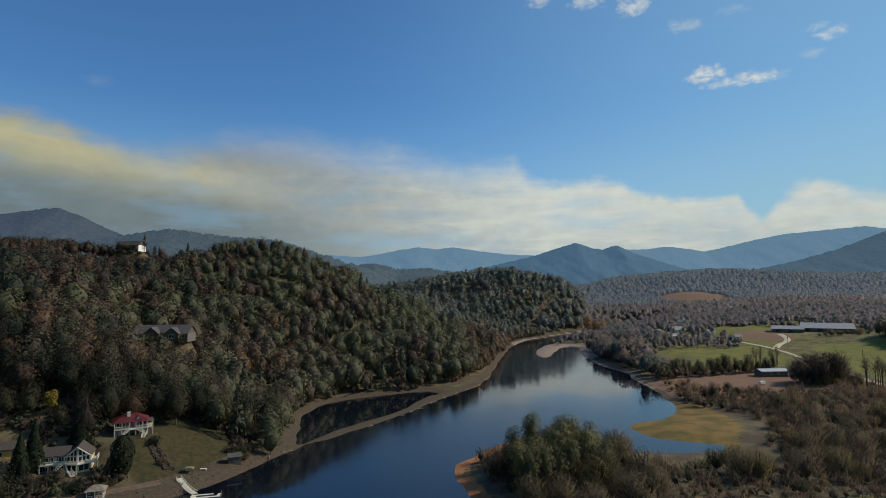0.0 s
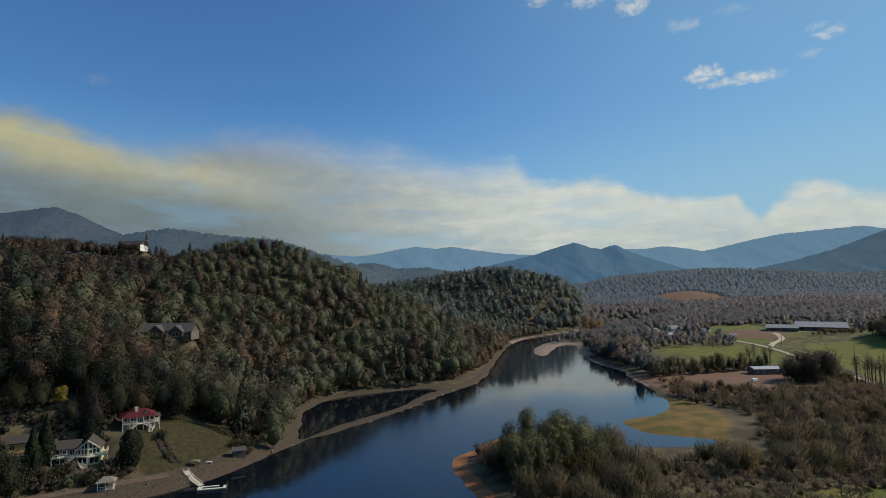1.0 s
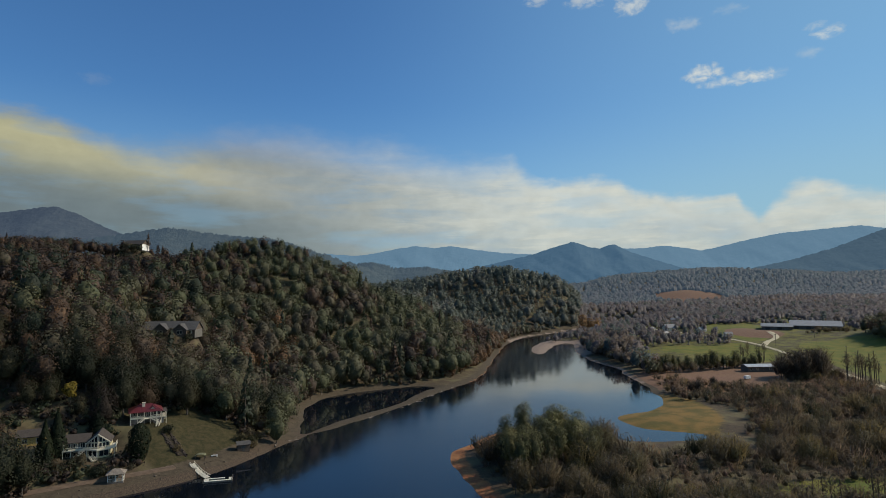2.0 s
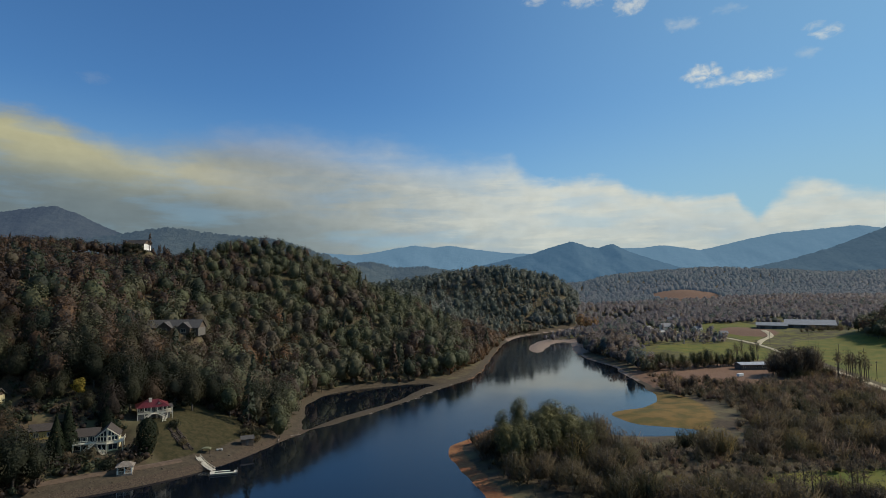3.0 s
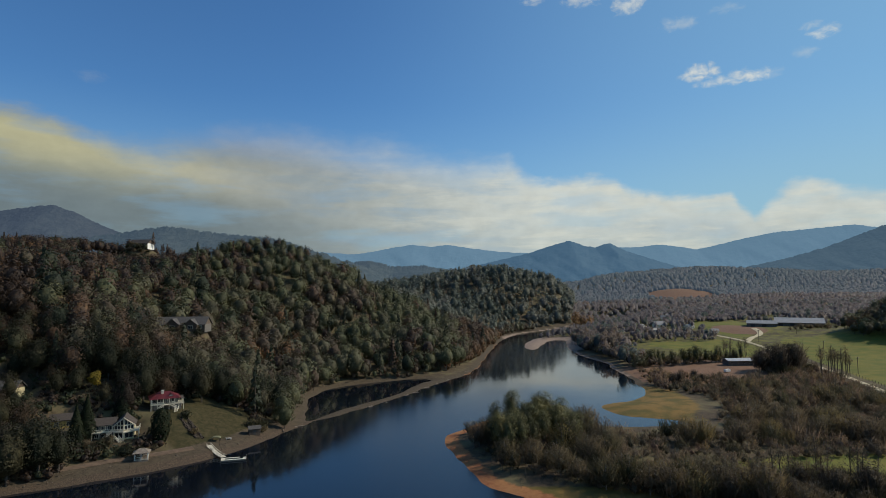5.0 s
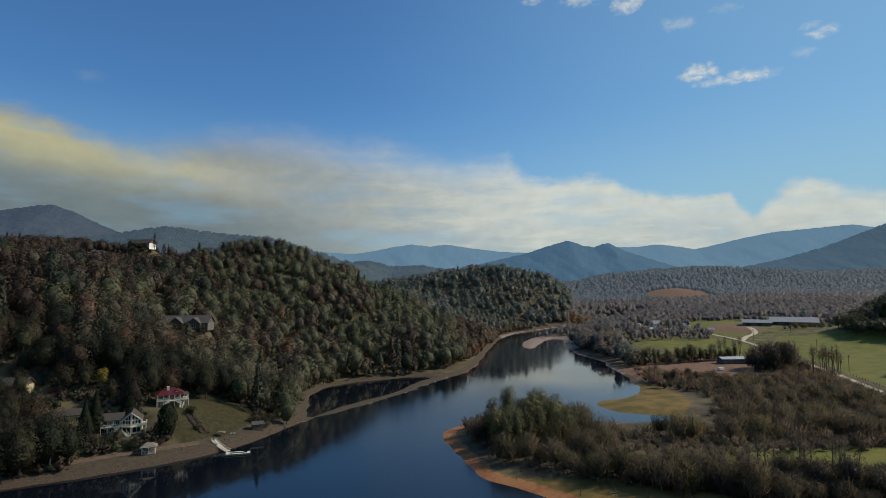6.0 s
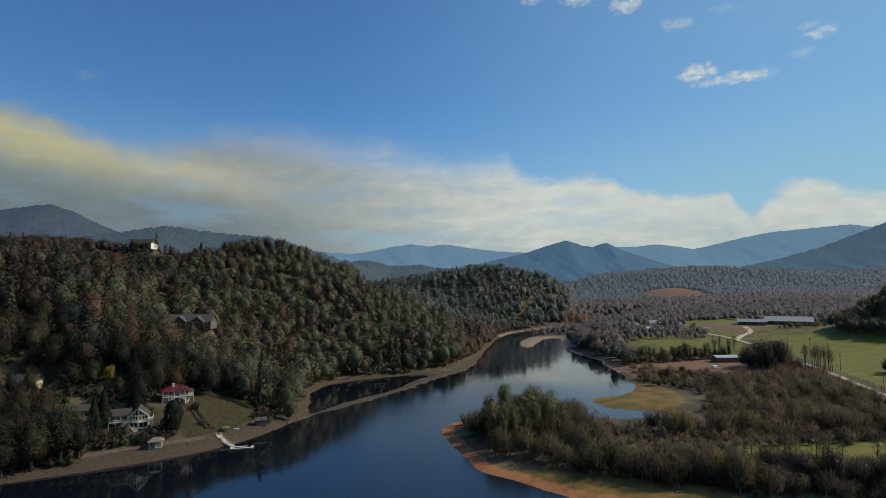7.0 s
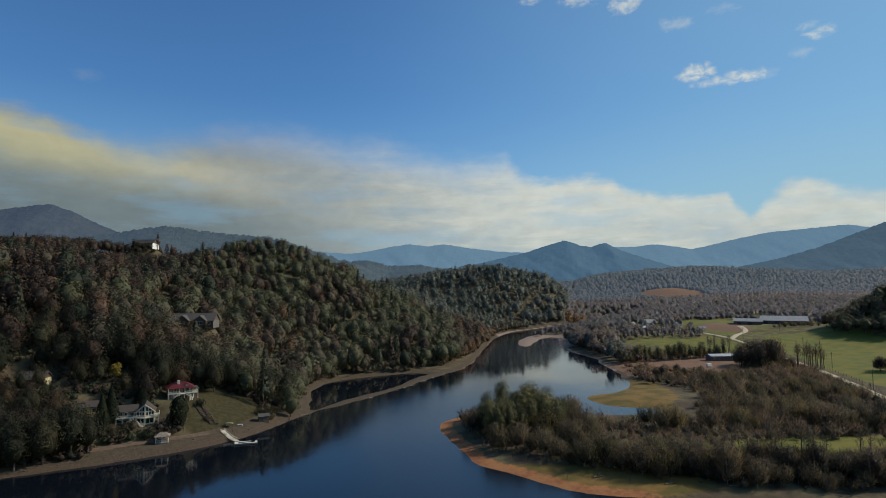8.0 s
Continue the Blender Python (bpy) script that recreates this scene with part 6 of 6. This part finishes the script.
def van():
    v = thing("white_trailer", pose(162.5, 298.5, 2.2, 0, 0, 25), "small white trailer parked on bare red ground", "trailer")
    s = Solid()
    s.box(-2.6, 2.6, -1.1, 1.1, 0.55, 2.5)
    part("body", s, M_white, v)
    v.scale = (0.7, 0.7, 0.7)
    for px in (-1.2, 1.2):
        for py in (-1.0, 1.0):
            w = Solid()
            ring = [(px + 0.35 * math.cos(a), py - 0.12, 0.35 + 0.35 * math.sin(a)) for a in np.linspace(0, 2 * math.pi, 12, endpoint=False)]
            w.poly(ring, [(a, b + 0.24, c) for a, b, c in ring])
            part("wheel", w, M_roofdark, v, "black tyre")


van()


def cottages():
    """Small far houses among the valley trees."""
    first = None
    for x, y, t, s in COTTAGES:
        z = float(land(np.array([x]), np.array([y]))[0])
        m = pose(x, y, z, 0, 0, t)
        if first is None:
            first = simple_house("cottage", m, 11, 8, -1.5, 3.4, 6.2, M_trim, M_barnroof, "small white cottage with a pale metal roof among valley trees")
            tagged(first, group="far cottages")
        else:
            o = copy_thing(first, m)
            o.scale = (s, s, s)


cottages()

# ---- small things by the water ----
def ground_at(x, y):
    return float(land(np.array([float(x)]), np.array([float(y)]))[0])


def pavilion():
    x, y = -82.0, 142.0
    z = ground_at(x, y)
    h = thing("pavilion", pose(x, y, z, 0, 0, 20), "open white boat shelter with a pale hipped roof on the shore", "pavilion")
    f = Solid()
    f.box(-2.2, 2.2, -1.8, 1.8, -0.9, 0.25)
    part("platform", f, M_drift, h, "weathered board platform")
    for px in (-2.0, 0.0, 2.0):
        for py in (-1.6, 1.6):
            s = Solid()
            s.box(px - 0.1, px + 0.1, py - 0.1, py + 0.1, 0.25, 2.6)
            part("post", s, M_white, h)
    for p, q in (((-2, -1.6, 0.25), (2, -1.6, 0.25)), ((-2, 1.6, 0.25), (2, 1.6, 0.25)), ((2, -1.6, 0.25), (2, 1.6, 0.25))):
        railing(h, p, q, 0.9, 0.4)
    r = Solid()
    a, b, c, d, p, q = (-2.7, -2.3, 2.5), (2.7, -2.3, 2.5), (2.7, 2.3, 2.5), (-2.7, 2.3, 2.5), (-0.8, 0, 3.8), (0.8, 0, 3.8)
    for poly in ([a, b, q, p], [c, d, p, q], [b, c, q], [d, a, p]):
        r.slab(poly, 0.12)
    part("roof", r, M_drift, h, "weathered pale hipped roof")
    h.scale = (0.85, 0.85, 0.85)


pavilion()


def dock():
    g = thing("gangway", pose(0, 0, 0), "white railed gangway sloping down to a floating dock", "gangway")
    a, b = Vector((-68.2, 155.6, 2.4)), Vector((-61.2, 149.2, 0.55))
    side = (b - a).cross(Vector((0, 0, 1))).normalized() * 0.65
    n = 22
    pts = [a.lerp(b, i / n) - Vector((0, 0, 0.5 * math.sin(math.pi * i / n))) for i in range(n + 1)]
    for i in range(n):
        s = Solid()
        p, q = pts[i], pts[i].lerp(pts[i + 1], 0.8)
        s.slab([p - side, p + side, q + side, q - side], 0.06)
        part("plank", s, M_trim, g)
    for sg in (-1, 1):
        s = Solid()
        for i in range(n):
            s.beam(pts[i] + side * sg + Vector((0, 0, 0.6)), pts[i + 1] + side * sg + Vector((0, 0, 0.6)), 0.07, 0.07)
            s.beam(pts[i] + side * sg - Vector((0, 0, 0.08)), pts[i + 1] + side * sg - Vector((0, 0, 0.08)), 0.1, 0.16)
            if i % 2 == 0:
                s.beam(pts[i] + side * sg, pts[i] + side * sg + Vector((0, 0, 0.6)), 0.07, 0.07)
        part("railing", s, M_trim, g)
    f = thing("floating_dock", pose(-58.0, 148.2, 0, 0, 0, 14), "white L-shaped floating dock on the water", "dock")
    for x0, x1, y0, y1 in ((-3.6, 3.6, -1.6, -0.75), (-3.6, -2.4, -0.75, 0.5), (-3.6, 1.6, 0.5, 1.2), (2.6, 3.6, -0.75, 0.9)):
        for k in range(int((x1 - x0) / 0.4)):
            s = Solid()
            s.box(x0 + k * 0.4, x0 + k * 0.4 + 0.37, y0, y1, 0.38, 0.46)
            part("plank", s, M_trim, f)
        s = Solid()
        s.box(x0 + 0.1, x1 - 0.1, y0 + 0.1, y1 - 0.1, -0.2, 0.38)
        part("float", s, M_drift, f)
    for px, py in ((-3.5, -1.7), (3.5, -1.7), (3.5, 1.0)):
        s = Solid()
        s.box(px - 0.08, px + 0.08, py - 0.08, py + 0.08, -1.5, 1.1)
        part("post", s, M_drift, f)


dock()


def little_sheds():
    x, y = -59.2, 171.6
    h = thing("brown_shed", pose(x, y, ground_at(x, y), 0, 0, 25), "small dark brown shed under shrubs by the shore", "shed")
    part("wall", gable_walls(-1.8, 1.8, -1.3, 1.3, -0.5, 2.0, 2.7), M_log, h)
    part("roof", gable_roof(-1.8, 1.8, -1.3, 1.3, 2.0, 2.75, "x", 0.3, 0.1), M_roofdark, h)
    s = Solid()
    s.box(-0.5, 0.5, -1.36, -1.28, 0.0, 1.8)
    part("door", s, M_roofdark, h)
    x, y = -67.8, 160.6
    t = thing("pontoon_cover", pose(x, y, ground_at(x, y), 0, 0, 10), "low canopy with an olive rounded top on the lawn edge", "canopy")
    s = Solid()
    n = 8
    for k in range(n):
        a0, a1 = math.pi * k / n, math.pi * (k + 1) / n
        s.slab([(-1.4 * math.cos(a0), -1.0, 1.0 + 0.45 * math.sin(a0)), (-1.4 * math.cos(a1), -1.0, 1.0 + 0.45 * math.sin(a1)), (-1.4 * math.cos(a1), 1.0, 1.0 + 0.45 * math.sin(a1)), (-1.4 * math.cos(a0), 1.0, 1.0 + 0.45 * math.sin(a0))], 0.07)
    part("canopy_top", s, M_olive, t, "olive rounded cover")
    for px in (-1.2, 1.2):
        for py in (-0.9, 0.9):
            s = Solid()
            s.box(px - 0.07, px + 0.07, py - 0.07, py + 0.07, -0.3, 1.1)
            part("post", s, M_log, t)
    x, y = -64.9, 163.5
    b = thing("white_bench", pose(x, y, ground_at(x, y), 0, 0, 12), "plain white bench by the stony shore", "bench")
    s = Solid()
    s.box(-0.9, 0.9, -0.25, 0.25, 0.4, 0.48)
    part("seat", s, M_white, b)
    for px in (-0.7, 0.7):
        s = Solid()
        s.box(px - 0.08, px + 0.08, -0.22, 0.22, -0.1, 0.4)
        part("leg", s, M_white, b)


little_sheds()


def log_steps():
    """Timber steps set into the lawn."""
    h = thing("timber_steps", pose(0, 0, 0), "old dark timber steps laid down the lawn", "steps")
    a, b = Vector((-80.0, 166.0, 0)), Vector((-72.5, 159.2, 0))
    side = Vector((b.y - a.y, a.x - b.x, 0)).normalized()
    rnd = np.random.RandomState(5)
    for i in range(17):
        c = a.lerp(b, i / 16)
        w = 0.55 + 0.35 * rnd.rand()
        p, q = c - side * w, c + side * w
        p.z, q.z = ground_at(p.x, p.y) + 0.12, ground_at(q.x, q.y) + 0.12
        s = Solid()
        s.beam(p, q, 0.2, 0.2)
        part("step", s, M_oldwood, h)
    for i in range(110):
        c = a.lerp(b, rnd.rand()) + side * (1.0 if i % 2 else -1.0) * rnd.uniform(0.6, 1.5)
        d2 = (b - a).normalized() * rnd.uniform(0.4, 1.0) + Vector((rnd.uniform(-0.4, 0.4), rnd.uniform(-0.4, 0.4), 0))
        p, q = c - d2, c + d2
        p.z, q.z = ground_at(p.x, p.y) + 0.08, ground_at(q.x, q.y) + rnd.uniform(0.1, 0.5)
        s = Solid()
        s.beam(p, q, rnd.uniform(0.16, 0.34), rnd.uniform(0.16, 0.34))
        part("loose_timber", s, M_oldwood, h)
    for sg in (-0.9, 0.9):
        for i in range(6):
            c0, c1 = a.lerp(b, i / 6) + side * sg, a.lerp(b, (i + 0.95) / 6) + side * sg
            c0.z, c1.z = ground_at(c0.x, c0.y) + 0.2, ground_at(c1.x, c1.y) + 0.2
            s = Solid()
            s.beam(c0, c1, 0.32, 0.36)
            part("edge_log", s, M_oldwood, h)


log_steps()


def rock_mesh(seed):
    rnd = np.random.RandomState(seed)
    bm = bmesh.new()
    bmesh.ops.create_icosphere(bm, subdivisions=1, radius=0.5)
    for v in bm.verts:
        v.co *= 0.75 + 0.5 * rnd.rand()
        v.co.z *= 0.6
    me = bpy.data.meshes.new("rock")
    bm.to_mesh(me)
    bm.free()
    return me


def shore_rocks():
    """Loose stones on the drained bank."""
    rnd = np.random.RandomState(31)
    base = []
    for s in range(5):
        me = rock_mesh(s)
        base.append((np.array([v.co[:] for v in me.vertices]), np.array([p.vertices[:] for p in me.polygons])))
        bpy.data.meshes.remove(me)
    x = rnd.uniform(-128, -46, 9000)
    y = rnd.uniform(100, 205, 9000)
    di = away(x, y, INNERC, False)
    k = side_left(x, y) & (di < 7.5) & (rnd.rand(9000) < np.interp(di, [0, 3, 7.5], [1, 0.8, 0.1]))
    x, y = x[k][:2600], y[k][:2600]
    z = land(x, y)
    cos, fs, off = [], [], 0
    for i in range(len(x)):
        v, f = base[i % 5]
        s = rnd.uniform(0.12, 0.38) if rnd.rand() < 0.96 else rnd.uniform(0.45, 0.8)
        a = rnd.uniform(0, 6.28)
        R = np.array([[math.cos(a), math.sin(a), 0], [-math.sin(a), math.cos(a), 0], [0, 0, 1]])
        cos.append(v @ R * s + (x[i], y[i], z[i] + 0.05 * s))
        fs.append(f + off)
        off += len(v)
    me = bpy.data.meshes.new("shore_rocks")
    fill_mesh(me, np.concatenate(cos), np.concatenate(fs))
    me.materials.append(M_stone)
    tagged(new("shore_rocks", me), "loose grey and brown stones on the drained bank", "stones", kind="stuff")


shore_rocks()


def drift_logs():
    rnd = np.random.RandomState(41)
    spots = [(-12, 250, 60), (-8, 257, 30), (-15, 243, 50), (-20, 233, 70), (-3, 270, 40), (2, 281, 55), (-26, 224, 50), (20, 322, 20), (27, 336, 80), (-48, 189, 30), (-52, 182, 100), (8, 293, 60), (-6, 262, 100), (44, 107, 20), (60, 101.5, 10), (75, 99.5, 170)]
    for x, y, t in spots:
        L = rnd.uniform(1.8, 4.2)
        co, q = stem([(-L / 2, 0, 0.15), (0, 0.2 * rnd.rand(), 0.2), (L / 2, 0, 0.22)], 0.2, 0.09, 6)
        co2, q2 = stem([(0.2 * L, 0, 0.2), (0.3 * L, 0.5, 0.6), (0.36 * L, 0.8, 1.1)], 0.08, 0.03, 4)
        me = bpy.data.meshes.new("drift_log")
        fill_mesh(me, np.concatenate([co, co2]), np.concatenate([q, q2 + len(co)]))
        me.materials.append(M_drift)
        ob = tagged(new("drift_log", me), "bleached fallen log stranded on the bank", "log", "stranded logs")
        ob.matrix_basis = pose(x, y, ground_at(x, y), 0, 0, t)


drift_logs()


def poles():
    ends = []
    proto = None
    for x, y in ((225, 283.7), (200.3, 220.1), (252, 352), (292, 446), (246, 418)):
        m = pose(x, y, ground_at(x, y), 0, 0, 25)
        if proto is None:
            proto = thing("utility_pole", m, "wooden utility pole with a crossarm in a field", "pole", "utility poles")
            co, q = stem([(0, 0, -0.8), (0, 0, 4), (0, 0, 9.0)], 0.17, 0.11, 7)
            me = mesh_of("pole_shaft", co, q, M_bark)
            o = new("pole_shaft", me)
            o.parent = proto
            s = Solid()
            s.box(-1.1, 1.1, -0.07, 0.07, 8.2, 8.4)
            part("crossarm", s, M_bark, proto)
            for px in (-1.0, 0.0, 1.0):
                s = Solid()
                s.box(px - 0.06, px + 0.06, -0.06, 0.06, 8.4, 8.62)
                part("insulator", s, M_tin, proto)
        else:
            copy_thing(proto, m)


poles()


def fence():
    """Post-and-wire fence along the road."""
    h = thing("field_fence", pose(0, 0, 0), "wooden post fence along the gravel road", "fence")
    line = [(201, 219), (205, 231), (209, 244), (212.5, 256), (216.5, 270), (220.5, 285), (224.5, 301), (228, 318), (231.5, 338), (235, 358), (238.5, 378)]
    prev = None
    for i in range(len(line) - 1):
        for k in range(4):
            x = line[i][0] + (line[i + 1][0] - line[i][0]) * k / 4 + 1.0
            y = line[i][1] + (line[i + 1][1] - line[i][1]) * k / 4
            z = ground_at(x, y)
            s = Solid()
            s.box(x - 0.08, x + 0.08, y - 0.08, y + 0.08, z - 0.3, z + 1.25)
            part("post", s, M_bark, h)


fence()
